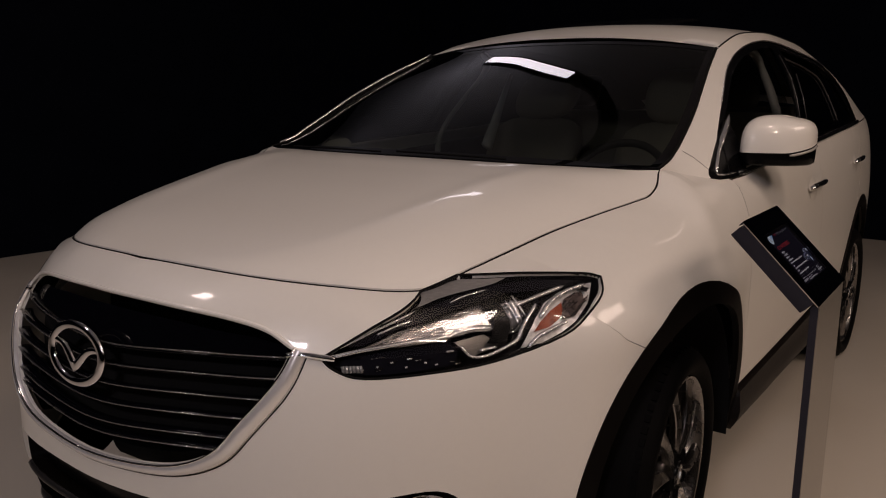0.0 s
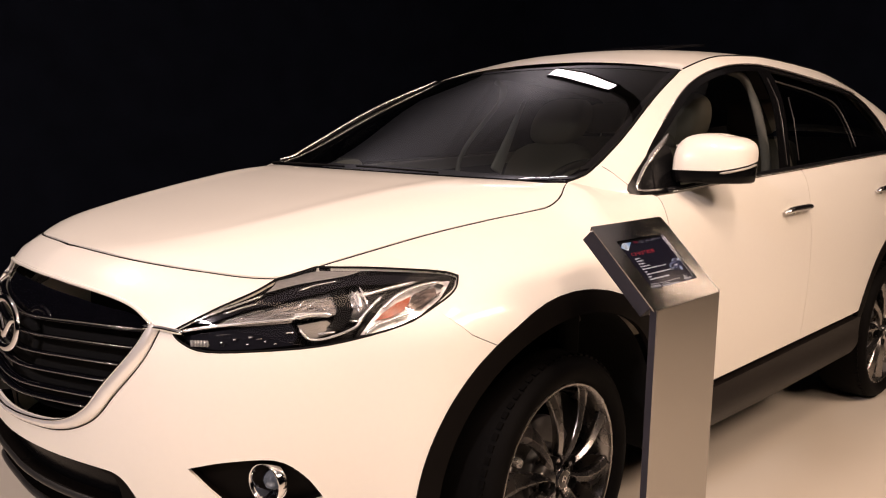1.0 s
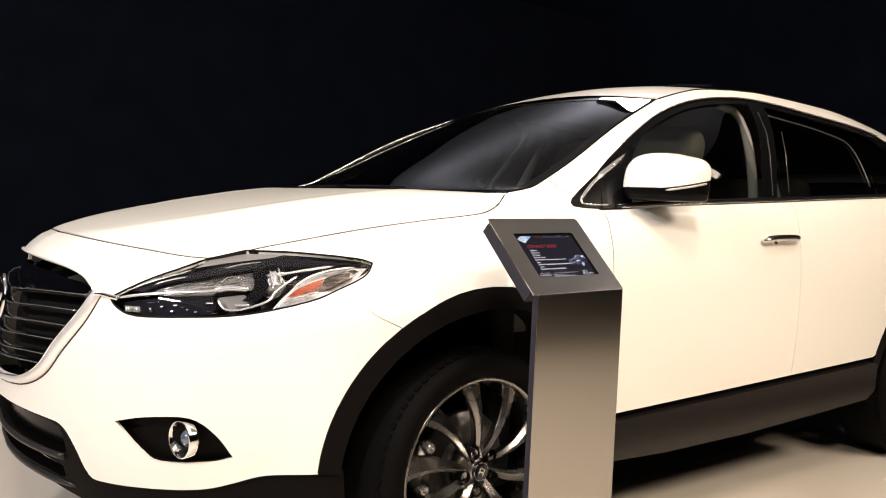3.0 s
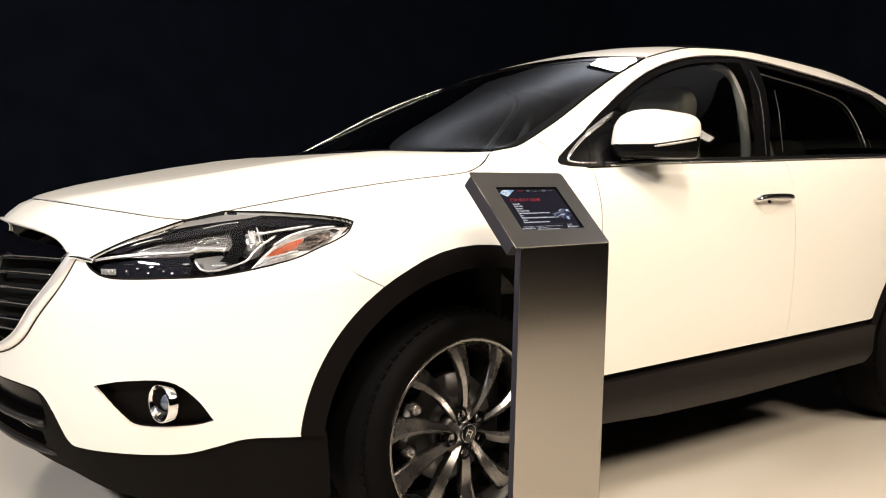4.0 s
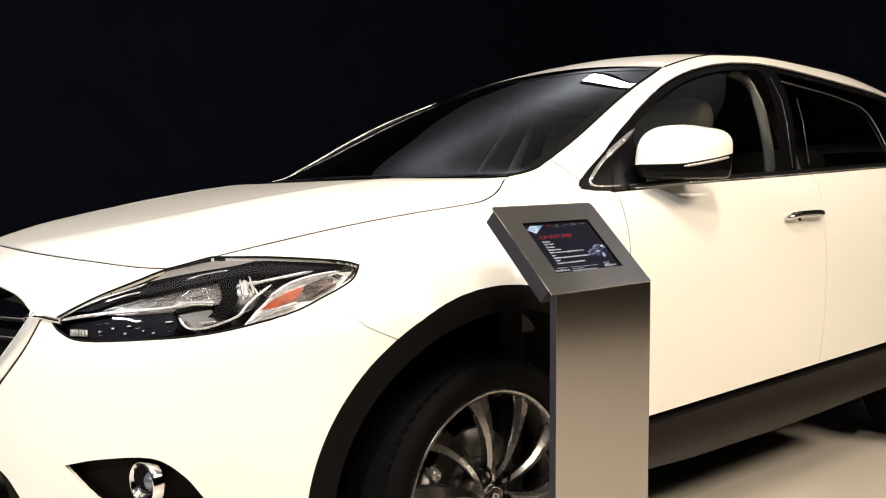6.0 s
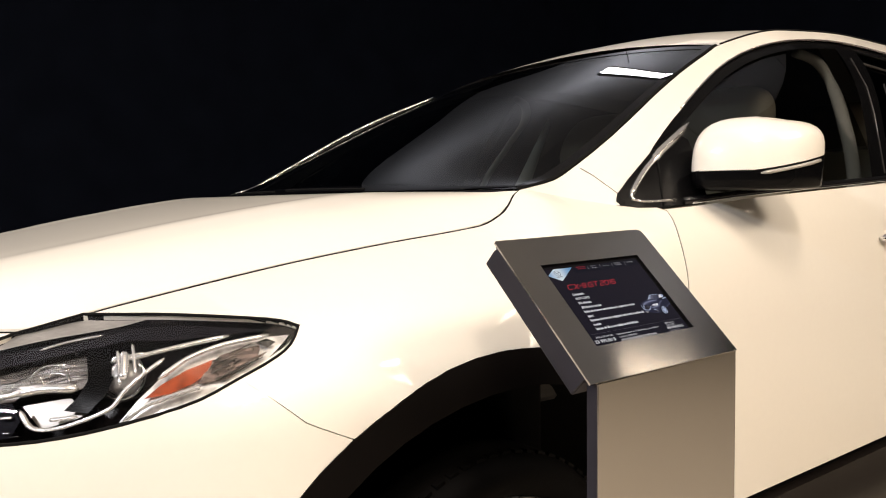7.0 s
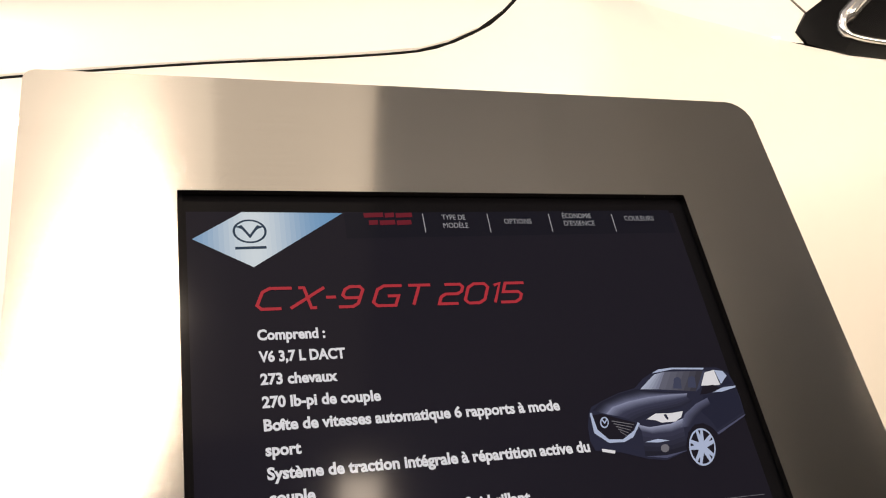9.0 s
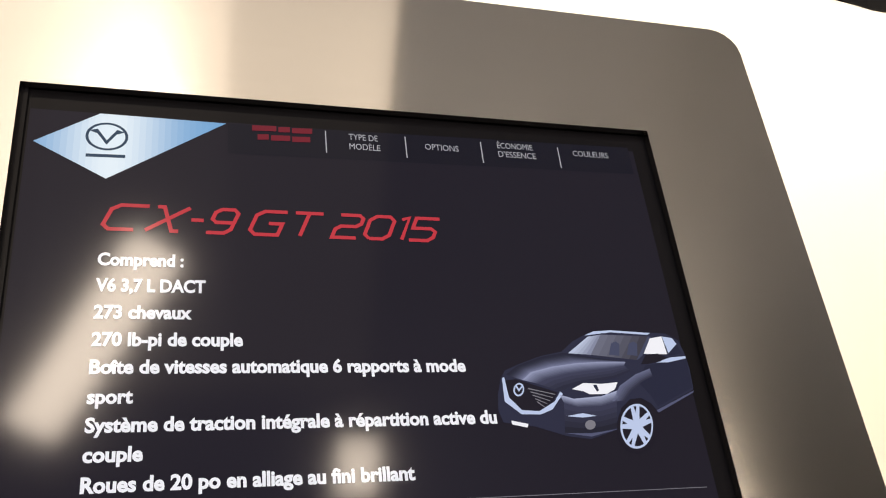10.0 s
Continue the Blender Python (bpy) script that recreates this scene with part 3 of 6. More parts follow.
    step_top = [(s, z - 0.022) for s, z in [(2.280, 0.484)] + sill_top] + [(s_at(2.40), sill_top[-1][1] - 0.030)]

    def sill_face(s, z, lift=0.0):
        """The sill's face leans out towards its lower edge and turns under."""
        up = (z - 0.30) / 0.20
        return skin(s, z, lift + 0.012 + 0.022 * (1 - ramp((up - 0.35) / 0.55)) - 0.10 * max(0.0, 0.42 - up) ** 1.5)

    part("sill_cladding", patch(step_top + sill_low, sill_face, 0.03, flange=0.04, flip=side), SILL_PLASTIC, car, "black textured plastic sill")
    # cabin side: white frame round the side windows
    def pane_edge():
        return curve_through([(0.425, 1.205), (0.425, 1.205), (0.59, 1.346), (0.795, 1.475), (1.045, 1.602), (1.275, 1.676), (1.544, 1.713), (1.777, 1.713), (2.166, 1.690), (2.56, 1.662), (2.74, 1.63), (2.83, 1.56), (2.92, 1.46), (2.985, 1.356), (2.985, 1.356)], 4)
    top = [tuple(p) for p in pane_edge()]
    frame_out = [(x, ROOF_EDGE(x)[1]) for x in np.linspace(0.215, 3.88, 70)]
    rim = frame_out + [(3.88, belt(3.88)[1])] + [(3.0, belt(3.0)[1])] + top[::-1] + [(0.40, belt(0.40)[1]), (0.30, belt(0.30)[1])]
    part("side_frame", patch(rim, cabin, 0.03, flip=side), PAINT, car)
    part("pillar_liner", patch(rim, cabin, 0.05, lift=-0.02, flip=side), DASH, car, "dark lining of the pillars")

    def window(name, outline, material, lift=-0.012):
        return part(name, patch(outline, pane, 0.04, lift=lift, flip=side), material, car)

    def between(x0, x1, low_gap=0.018, top_gap=0.02):
        tx, tz = np.array([p[0] for p in top[1:]]), np.array([p[1] for p in top[1:]])
        xs = np.linspace(x0, x1, 18)
        up = [(x, float(np.interp(x, tx, tz)) - top_gap) for x in xs]
        dn = [(x, belt(x)[1] + low_gap) for x in xs[::-1]]
        return [p for p in up if p[1] > belt(p[0])[1] + low_gap + 0.004] + dn
    window("front_side_window", between(0.66, 1.52), SIDE_GLASS)
    window("rear_side_window", between(1.62, 2.448), PRIVACY)
    window("quarter_window", between(2.452, 2.94), PRIVACY)
    # black frames between and round the panes
    tx, tz = np.array([p[0] for p in top[1:]]), np.array([p[1] for p in top[1:]])
    band = [(x, float(np.interp(x, tx, tz))) for x in np.linspace(0.45, 2.97, 60)]
    band += [(x, float(np.interp(x, tx, tz)) - 0.024) for x in np.linspace(2.94, 0.52, 60)]
    part("window_frame", patch(band, cabin, 0.05, lift=-0.006, flip=side), PILLAR_BLACK, car)
    for name, x0, x1, lean in (("pillar_cover", 1.46, 1.57, 0.145)  ,):
        zt0, zt1 = float(np.interp(x0 + lean, tx, tz)), float(np.interp(x1 + lean, tx, tz))
        part(name, patch([(x0 + lean, zt0 - 0.01), (x1 + lean, zt1 - 0.01), (x1, belt(x1)[1]), (x0, belt(x0)[1])], cabin, 0.05, lift=-0.004, flip=side), PILLAR_BLACK, car)
    trim = [pane(x, z, -0.006) for x, z in curve_through([(1.72, 1.655), (1.84, 1.645), (2.06, 1.628), (2.18, 1.612), (2.30, 1.592), (2.355, 1.56), (2.375, 1.51), (2.385, 1.45), (2.39, 1.37)], 4)]
    part("rear_window_trim", tube([(p.x, side * p.y, p.z) for p in trim], 0.004, 6), DOOR_SEAL, car, "thin grey seal inside the rear door's window")
    for way in (((1.632, 1.66), (1.615, 1.56), (1.59, 1.47), (1.545, 1.29)), ((1.735, 1.58), (1.71, 1.48), (1.67, 1.31))):
        seal = [cabin(x, z, -0.002) for x, z in way]
        part("pillar_line", tube([(p.x, side * p.y, p.z) for p in seal], 0.0026, 6), DOOR_SEAL, car)
    corner = [(0.66, 1.381), (0.581, 1.337), (0.467, 1.262), (0.428, 1.231), (0.418, 1.214), (0.425, 1.204), (0.46, belt(0.46)[1]), (0.53, belt(0.53)[1]), (0.68, belt(0.68)[1]), (0.69, 1.36)]
    cover = part("mirror_base_cover", patch(corner, cabin, 0.03, lift=0.003, flange=0.012, flip=side), PILLAR_BLACK, car, "satin black corner cover")
    edge_line = [cabin(x, z, 0.0035) for x, z in curve_through([(0.725, 1.405), (0.668, 1.371), (0.591, 1.328), (0.569, 1.313), (0.527, 1.286), (0.484, 1.252), (0.461, 1.230), (0.456, 1.221), (0.463, 1.214), (0.501, 1.211), (0.58, 1.214)], 4)]
    part("corner_moulding", tube([(p.x, side * p.y, p.z) for p in edge_line], [0.0015, 0.004, 0.007, 0.009, 0.0095] + [0.0105] * 8 + [0.007] * 12 + [0.0045] * 7 + [0.003] * 9, 8), MOULDING, cover, "chrome line in the window's front corner")
    joint = [cabin(x, z, 0.0035) for x, z in ((0.577, 1.333), (0.567, 1.30), (0.55, 1.25), (0.536, 1.201))]
    part("cover_joint", tube([(p.x, side * p.y, p.z) for p in joint], 0.0022, 6), SEAM, cover)
    seam = [cabin(x, z, 0.0) for x, z in ((0.390, 1.290), (0.398, 1.272), (0.410, 1.252), (0.430, 1.231))]
    part("pillar_joint", tube([(p.x, side * p.y, p.z) for p in seam], 0.0010, 6), SEAM_PALE, car)
    strip = [cabin(x, belt(x)[1] + 0.008, 0.004) for x in np.linspace(0.60, 2.97, 50)]
    part("belt_moulding", tube([(p.x, side * p.y, p.z) for p in strip], 0.009, 8), BLACK_GLOSS, car, "gloss black strip under the side windows")
    shine = [cabin(x, belt(x)[1] - 0.001, 0.009) for x in np.linspace(0.62, 2.95, 50)]
    part("belt_line", tube([(p.x, side * p.y, p.z) for p in shine], 0.0022, 6), CHROME, car, "thin chrome line under the side windows")
    crown_line = [cabin(x, float(np.interp(x, tx, tz)) + 0.002, 0.002) for x in np.linspace(0.74, 2.70, 60)]
    part("window_line", tube([(p.x, side * p.y, p.z) for p in crown_line], 0.0028, 6), MOULDING, car, "thin bright line over the side windows")

# nose panel and bumper run across the car in one piece
def across(half):
    half = [tuple(q) for q in half]
    return half + [(-a, b) for a, b in half[::-1] if abs(a) > 1e-6]


part("nose_panel", patch(across(nose_cap), round_nose, 0.03, flange=0.01), PAINT, car)
part("bumper", patch(across(face), round_nose, 0.03, flange=0.012, holes=[fog, [(-a, b) for a, b in fog[::-1]]]), PAINT, car)

# bonnet
ring = [EDGE(s) for s in np.concatenate([np.linspace(0, 0.86, 30), np.linspace(0.88, s_at(0.21), 50)])]
out = [(e[0] + 0.003, e[1] + 0.003) for e in ring]
back = [(cowl(b).x - 0.006, cowl(b).y) for b in np.linspace(-0.995, 0, 16)]
half = out + back
full = half + [(x, -y) for x, y in half[::-1][1:-1]]
part("bonnet", patch(full, bonnet, 0.03, flange=0.012), PAINT, car)
for sgn in (1, -1):
    part("bonnet_seam", tube([(e[0], sgn * e[1], e[2] - 0.0012) for e in ring], 0.0030, 6), SEAM, car)
# windscreen, cowl and roof
part("windscreen", grid_sheet(windscreen, -0.985, 0.985, 0.0, 0.985, 91, 61), WINDSCREEN, car)
part("roof_panel", patch([(x, b) for x, b in [(1.04, -1), (1.04, -0.5), (1.04, 0), (1.04, 0.5), (1.04, 1), (3.9, 1), (3.9, -1)]], lambda x, b, d=0: roof(x if x > 1.075 else header(b).x, b, d), 0.08, step_v=0.08), PAINT, car)

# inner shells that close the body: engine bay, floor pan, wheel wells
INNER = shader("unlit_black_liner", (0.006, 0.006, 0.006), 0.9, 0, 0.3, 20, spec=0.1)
part("engine_bay", box(-0.72, 0.18, -0.52, 0.52, 0.25, 0.93, 0.05), INNER, car)
part("floor_pan", box(-0.55, 3.8, -0.70, 0.70, 0.24, 0.36, 0.03), INNER, car)
part("bulkhead", box(0.10, 0.20, -0.88, 0.88, 0.26, 1.13, 0.02), INNER, car)
for sgn in (-1, 1):
    for x in (0.0, 2.90):
        ring = [(x + 0.50 * math.cos(radians(a)), 0.376 + 0.53 * math.sin(radians(a))) for a in range(-6, 187, 6)]
        bm = bmesh.new()
        rows = [[bm.verts.new((px, sgn * min(y, abs(plan(s_at(px))[1]) - 0.035), pz)) for px, pz in ring] for y in (0.985, 0.60)]
        for i in range(len(ring) - 1):
            bm.faces.new((rows[0][i], rows[0][i + 1], rows[1][i + 1], rows[1][i]))
        bm.faces.new(rows[1])
        part("wheel_well", bm, INNER, car)
    part("door_card", patch([(s_at(0.56), 0.5), (s_at(2.8), 0.58)] + [(s_at(x), belt(x)[1] - 0.004) for x in np.linspace(2.8, 0.56, 8)], skin, 0.15, lift=-0.07, flip=-sgn), DASH, car)

# tail
tail = bmesh.new()
rows = []
for z in np.linspace(0.40, 1.38, 8):
    p = skin(s_at(3.9), z)
    rows.append([tail.verts.new((p.x + 0.10 * (1 - (b / p.y) ** 2), b, z)) for b in np.linspace(p.y, -p.y, 9)])
for z, k in ((1.40, 1.0), (1.43, 0.93)):
    y = ROOF_EDGE(3.88)[0] * k - 0.0
    rows.append([tail.verts.new((3.90, b, z)) for b in np.linspace(y, -y, 9)])
for r0, r1 in zip(rows, rows[1:]):
    for i in range(8):
        tail.faces.new((r0[i], r0[i + 1], r1[i + 1], r1[i]))
part("tailgate", tail, PAINT, car)

# lamps, fog lamps, mirrors, handles on both sides
LAMP_RING = [(0.566, 0.889), (0.566, 0.889), (0.640, 0.925), (0.72, 0.957), (0.85, 0.994), (0.93, 1.008), (1.045, 1.031), (1.045, 1.031), (1.20, 1.032), (1.34, 1.0225), (1.378, 1.011),
             (1.378, 1.011), (1.335, 0.974), (1.25, 0.935), (1.155, 0.899), (0.975, 0.863), (0.83, 0.851), (0.668, 0.8455), (0.600, 0.864)]
BROW = shader("dark_smoked_brow", (0.010, 0.009, 0.012), 0.16, 0.2, 0.4, 60, spec=0.3)
LENS_REFLECTION = shader("grey_lens_reflection", (0.52, 0.50, 0.48), 0.38, 0.7, 0.3, 60, stretch=(1, 1, 5))
BOWL = shader("smoked_reflector", (0.50, 0.47, 0.46), 0.26, 0.85, 0.5, 50, 0.22, 40, stretch=(1, 1, 0.4))
MASK = shader("blue_black_mask", (0.004, 0.004, 0.007), 0.55, 0, 0.3, 30, spec=0.06)
# bright metal for the chrome lines and for glints laid on as strips
GLINT = shader("polished_chrome_and_glint", (0.9, 0.9, 0.9), 0.25, 0.8, 0.05, 60)
PALE = shader("pale_reflector", (0.20, 0.19, 0.175), 0.30, 0.75, 0.15, 60)
BRIGHT = shader("bright_reflector", (0.80, 0.79, 0.78), 0.3, 0.45, 0.9, 60, 0.2, 90)
CRYSTAL = shader("brown_crystal", (0.20, 0.15, 0.135), 0.14, 0.7, 1.8, 110, 0.2, 90)
TURN_STRIP = shader("smoked_turn_strip", (0.42, 0.40, 0.37), 0.25, 0.2, 0.3, 120)
CLEAR = shader("moulded_clear_plastic", (0.55, 0.55, 0.56), 0.12, 0.7, 0.25, 120, 0.5, 260)


def on_skin(points, lift, flip):
    out = []
    for s, z in points:
        p = skin(s, z, lift)
        out.append((p.x, flip * p.y, p.z))
    return out


def headlight(flip):
    ring = [tuple(p) for p in curve_through(LAMP_RING, 4, closed=True)]
    body = part("headlight", patch(ring, skin, 0.03, lift=-0.075, flip=flip), LAMP_DARK, car, "clear headlight with chrome reflectors and an amber marker")
    rim = bmesh.new()
    a = [skin(s, z, -0.003) for s, z in ring]
    b = [skin(s, z, -0.075) for s, z in ring]
    va, vb = [rim.verts.new((p.x, flip * p.y, p.z)) for p in a], [rim.verts.new((p.x, flip * p.y, p.z)) for p in b]
    for i in range(len(ring)):
        rim.faces.new((va[i - 1], va[i], vb[i], vb[i - 1]))
    part("housing_wall", rim, LAMP_DARK, body)
    part("gasket", tube(on_skin(ring, -0.001, flip), 0.0030, 6, closed=True), SEAM, body)
    glass_part = part("lens_cover", patch(ring, skin, 0.025, lift=0.0, flip=flip), LENS, body, "clear plastic lens")
    glass_part.visible_shadow = False
    def sheet(name, outline, lift, material, label="", step=0.02):
        return part(name, patch(outline, skin, step, lift=lift, flip=flip), material, body, label)

    def line(name, points, lift, width, material, label="", flat=0.7):
        pts = on_skin(curve_through(points, 5), lift, flip)
        return part(name, tube(pts, [width * 0.4] + [width] * (len(pts) - 2) + [width * 0.5], 8, flat=flat), material, body, label)

    # grey wedge put in for the bonnet's reflection in the lens, and the dark brow below it
    sheet("upper_shelf", [(0.84, 0.983), (0.90, 1.003), (0.98, 1.016), (1.05, 1.0265), (1.154, 1.028), (1.10, 1.019), (1.007, 1.006), (0.931, 0.995)], -0.006, LENS_REFLECTION, "grey wedge standing for the bonnet's reflection in the lens")
    sheet("brow", [(0.623, 0.916), (0.703, 0.945), (0.843, 0.977), (0.97, 0.999), (1.08, 1.0185), (1.21, 1.024), (1.345, 1.012), (1.28, 1.009), (1.183, 1.002), (1.103, 1.004), (1.032, 0.992), (0.956, 0.979), (0.88, 0.967), (0.767, 0.949), (0.668, 0.917)], -0.012, BROW, "dark smoked brow")
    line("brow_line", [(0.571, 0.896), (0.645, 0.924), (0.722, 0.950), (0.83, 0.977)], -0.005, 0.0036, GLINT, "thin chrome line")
    # two highlights on the brow, laid on as bright strips
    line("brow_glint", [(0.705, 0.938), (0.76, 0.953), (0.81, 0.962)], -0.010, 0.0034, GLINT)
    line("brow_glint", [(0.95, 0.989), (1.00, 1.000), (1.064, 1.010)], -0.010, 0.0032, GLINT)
    # long bowl behind a chrome bar
    bowl = patch([(0.668, 0.919), (0.767, 0.952), (0.88, 0.970), (0.956, 0.983), (1.032, 0.996), (1.03, 0.944), (0.909, 0.938), (0.89, 0.926), (0.77, 0.918)], skin, 0.009, lift=-0.030, flip=flip)
    part("high_beam_bowl", bowl, BOWL, body, "fluted grey bowl")
    line("bowl_rib", [(0.93, 0.950), (0.955, 0.963), (0.985, 0.962), (0.99, 0.950)], -0.022, 0.003, SATIN)
    line("bowl_rib", [(0.92, 0.955), (0.95, 0.974), (0.99, 0.977)], -0.022, 0.0024, SATIN)
    line("light_bar", [(0.573, 0.890), (0.652, 0.905), (0.77, 0.918), (0.896, 0.927), (0.915, 0.937), (1.002, 0.939)], -0.010, 0.0066, GLINT, "chrome bar")
    line("bar_end", [(0.905, 0.930), (0.95, 0.937), (1.002, 0.936)], -0.012, 0.011, GLINT)
    # black mask below with a fluted window, and glints laid on as bright flecks
    sheet("lower_mask", [(0.587, 0.886), (0.712, 0.907), (0.89, 0.921), (0.902, 0.893), (0.885, 0.866), (0.774, 0.857), (0.691, 0.855), (0.632, 0.860)], -0.024, MASK, "dark blue-black mask")
    for k in range(6):
        part("flute", tube(on_skin([(0.620 + 0.0085 * k, 0.861), (0.617 + 0.0085 * k, 0.877)], -0.020, flip), 0.0042, 6), CLEAR, body)
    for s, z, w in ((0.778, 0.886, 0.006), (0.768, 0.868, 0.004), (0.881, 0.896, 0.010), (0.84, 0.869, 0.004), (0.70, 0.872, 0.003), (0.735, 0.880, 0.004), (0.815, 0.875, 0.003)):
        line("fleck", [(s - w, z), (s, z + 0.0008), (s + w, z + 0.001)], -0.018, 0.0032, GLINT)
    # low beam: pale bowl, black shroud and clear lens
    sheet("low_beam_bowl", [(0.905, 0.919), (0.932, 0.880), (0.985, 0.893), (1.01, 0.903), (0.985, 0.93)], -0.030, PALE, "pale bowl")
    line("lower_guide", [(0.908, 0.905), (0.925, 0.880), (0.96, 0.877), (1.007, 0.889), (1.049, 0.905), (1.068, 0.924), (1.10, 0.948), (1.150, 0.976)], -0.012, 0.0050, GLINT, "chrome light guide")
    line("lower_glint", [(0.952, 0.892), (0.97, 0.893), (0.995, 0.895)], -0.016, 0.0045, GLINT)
    sheet("shroud", [(1.028, 0.997), (1.066, 0.997), (1.06, 0.95), (1.042, 0.925), (1.012, 0.900), (0.975, 0.905), (1.0, 0.925), (1.02, 0.95)], -0.016, PILLAR_BLACK, "black projector shroud")
    c = skin(1.074, 0.962, -0.040)
    n = (skin(1.074, 0.962, 0.0) - c).normalized()
    n = (n + Vector((-0.5, -0.5, -0.3))).normalized()
    n = Vector((n.x, flip * n.y, n.z))
    turn = n.to_track_quat("-Y", "Z").to_matrix().to_4x4()
    where = Matrix.Translation((c.x, flip * c.y, c.z)) @ turn
    lens = lathe([(0.0005, -0.026), (0.010, -0.0245), (0.019, -0.019), (0.026, -0.010), (0.029, 0.0)], 32)
    bmesh.ops.transform(lens, matrix=where, verts=lens.verts)
    part("projector_lens", lens, CLEAR, body, "clear glass projector lens")
    shroud = lathe([(0.030, 0.004), (0.031, -0.006), (0.035, -0.008), (0.039, 0.0), (0.041, 0.03)], 32)
    bmesh.ops.transform(shroud, matrix=where, verts=shroud.verts)
    part("projector_ring", shroud, CHROME, body)
    # the projector lens's side highlight, laid on as a bright strip
    line("side_glint", [(1.074, 0.945), (1.082, 0.965), (1.088, 0.985)], -0.008, 0.0075, GLINT)
    line("side_guide", [(1.091, 0.976), (1.162, 0.989), (1.272, 1.006)], -0.012, 0.0060, GLINT)
    # turn lamp: wide chrome frame round an amber reflector and a crystal bowl
    sheet("turn_frame", [(1.055, 0.884), (1.089, 0.917), (1.129, 0.948), (1.185, 0.979), (1.256, 0.999), (1.316, 1.008), (1.366, 1.010), (1.30, 0.964), (1.225, 0.926), (1.173, 0.907), (1.11, 0.889)], -0.026, BRIGHT, "bright chrome turn lamp frame")
    sheet("amber_reflector", [(1.100, 0.917), (1.130, 0.937), (1.176, 0.958), (1.228, 0.974), (1.205, 0.951), (1.185, 0.938), (1.145, 0.923)], -0.020, AMBER, "amber reflector", 0.012)
    crystal = patch([(1.238, 0.979), (1.272, 0.988), (1.309, 0.993), (1.296, 0.971), (1.232, 0.939), (1.185, 0.934), (1.199, 0.947)], skin, 0.006, lift=-0.020, flip=flip)
    for k, v in enumerate(crystal.verts):
        v.co.x += 0.002 * math.sin(v.co.z * 900) * math.cos(v.co.x * 1100)
    part("crystal_bowl", crystal, CRYSTAL, body, "faceted brown crystal bowl", smooth=False)
    line("turn_guide", [(1.065, 0.884), (1.10, 0.905), (1.135, 0.915), (1.175, 0.925), (1.19, 0.928)], -0.012, 0.0060, GLINT)
    line("turn_guide", [(1.129, 0.944), (1.185, 0.973), (1.256, 0.993), (1.33, 1.004)], -0.012, 0.0062, GLINT)
    # bright and dark strips laid in as the bowls' streaky reflections
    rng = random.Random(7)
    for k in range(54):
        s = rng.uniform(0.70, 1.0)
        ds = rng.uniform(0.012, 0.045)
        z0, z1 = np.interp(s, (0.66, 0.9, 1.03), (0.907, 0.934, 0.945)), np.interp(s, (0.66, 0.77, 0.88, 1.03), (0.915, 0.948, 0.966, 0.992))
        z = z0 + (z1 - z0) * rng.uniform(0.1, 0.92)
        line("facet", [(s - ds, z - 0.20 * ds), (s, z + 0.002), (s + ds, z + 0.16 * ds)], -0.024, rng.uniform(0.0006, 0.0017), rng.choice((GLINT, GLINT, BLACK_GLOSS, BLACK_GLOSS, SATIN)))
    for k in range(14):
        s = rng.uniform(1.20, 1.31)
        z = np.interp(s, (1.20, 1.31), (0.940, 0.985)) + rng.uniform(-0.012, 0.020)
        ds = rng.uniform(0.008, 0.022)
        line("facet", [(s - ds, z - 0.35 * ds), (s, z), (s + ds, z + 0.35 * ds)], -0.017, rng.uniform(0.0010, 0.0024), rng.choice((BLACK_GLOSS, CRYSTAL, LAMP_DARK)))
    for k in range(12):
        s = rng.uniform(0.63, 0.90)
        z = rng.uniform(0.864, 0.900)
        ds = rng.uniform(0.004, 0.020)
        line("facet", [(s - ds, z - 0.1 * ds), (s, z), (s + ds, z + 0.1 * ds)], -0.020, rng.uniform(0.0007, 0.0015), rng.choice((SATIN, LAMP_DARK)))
    # white glints beside the projector lens, shaped as thin strips
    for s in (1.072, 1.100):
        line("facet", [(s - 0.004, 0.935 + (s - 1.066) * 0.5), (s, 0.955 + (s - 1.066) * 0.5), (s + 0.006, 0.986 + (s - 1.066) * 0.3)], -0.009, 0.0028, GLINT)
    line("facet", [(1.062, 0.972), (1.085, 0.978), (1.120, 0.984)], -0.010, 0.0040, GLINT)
    sheet("tail_gap", [(1.305, 0.996), (1.325, 1.002), (1.336, 0.996), (1.318, 0.988)], -0.018, BLACK_GLOSS, step=0.012)
    return body


FOG_GLASS = shader("blue_grey_lens_glass", (0.17, 0.20, 0.24), 0.10, 0.5, 0.6, 140, 0.3, 160)


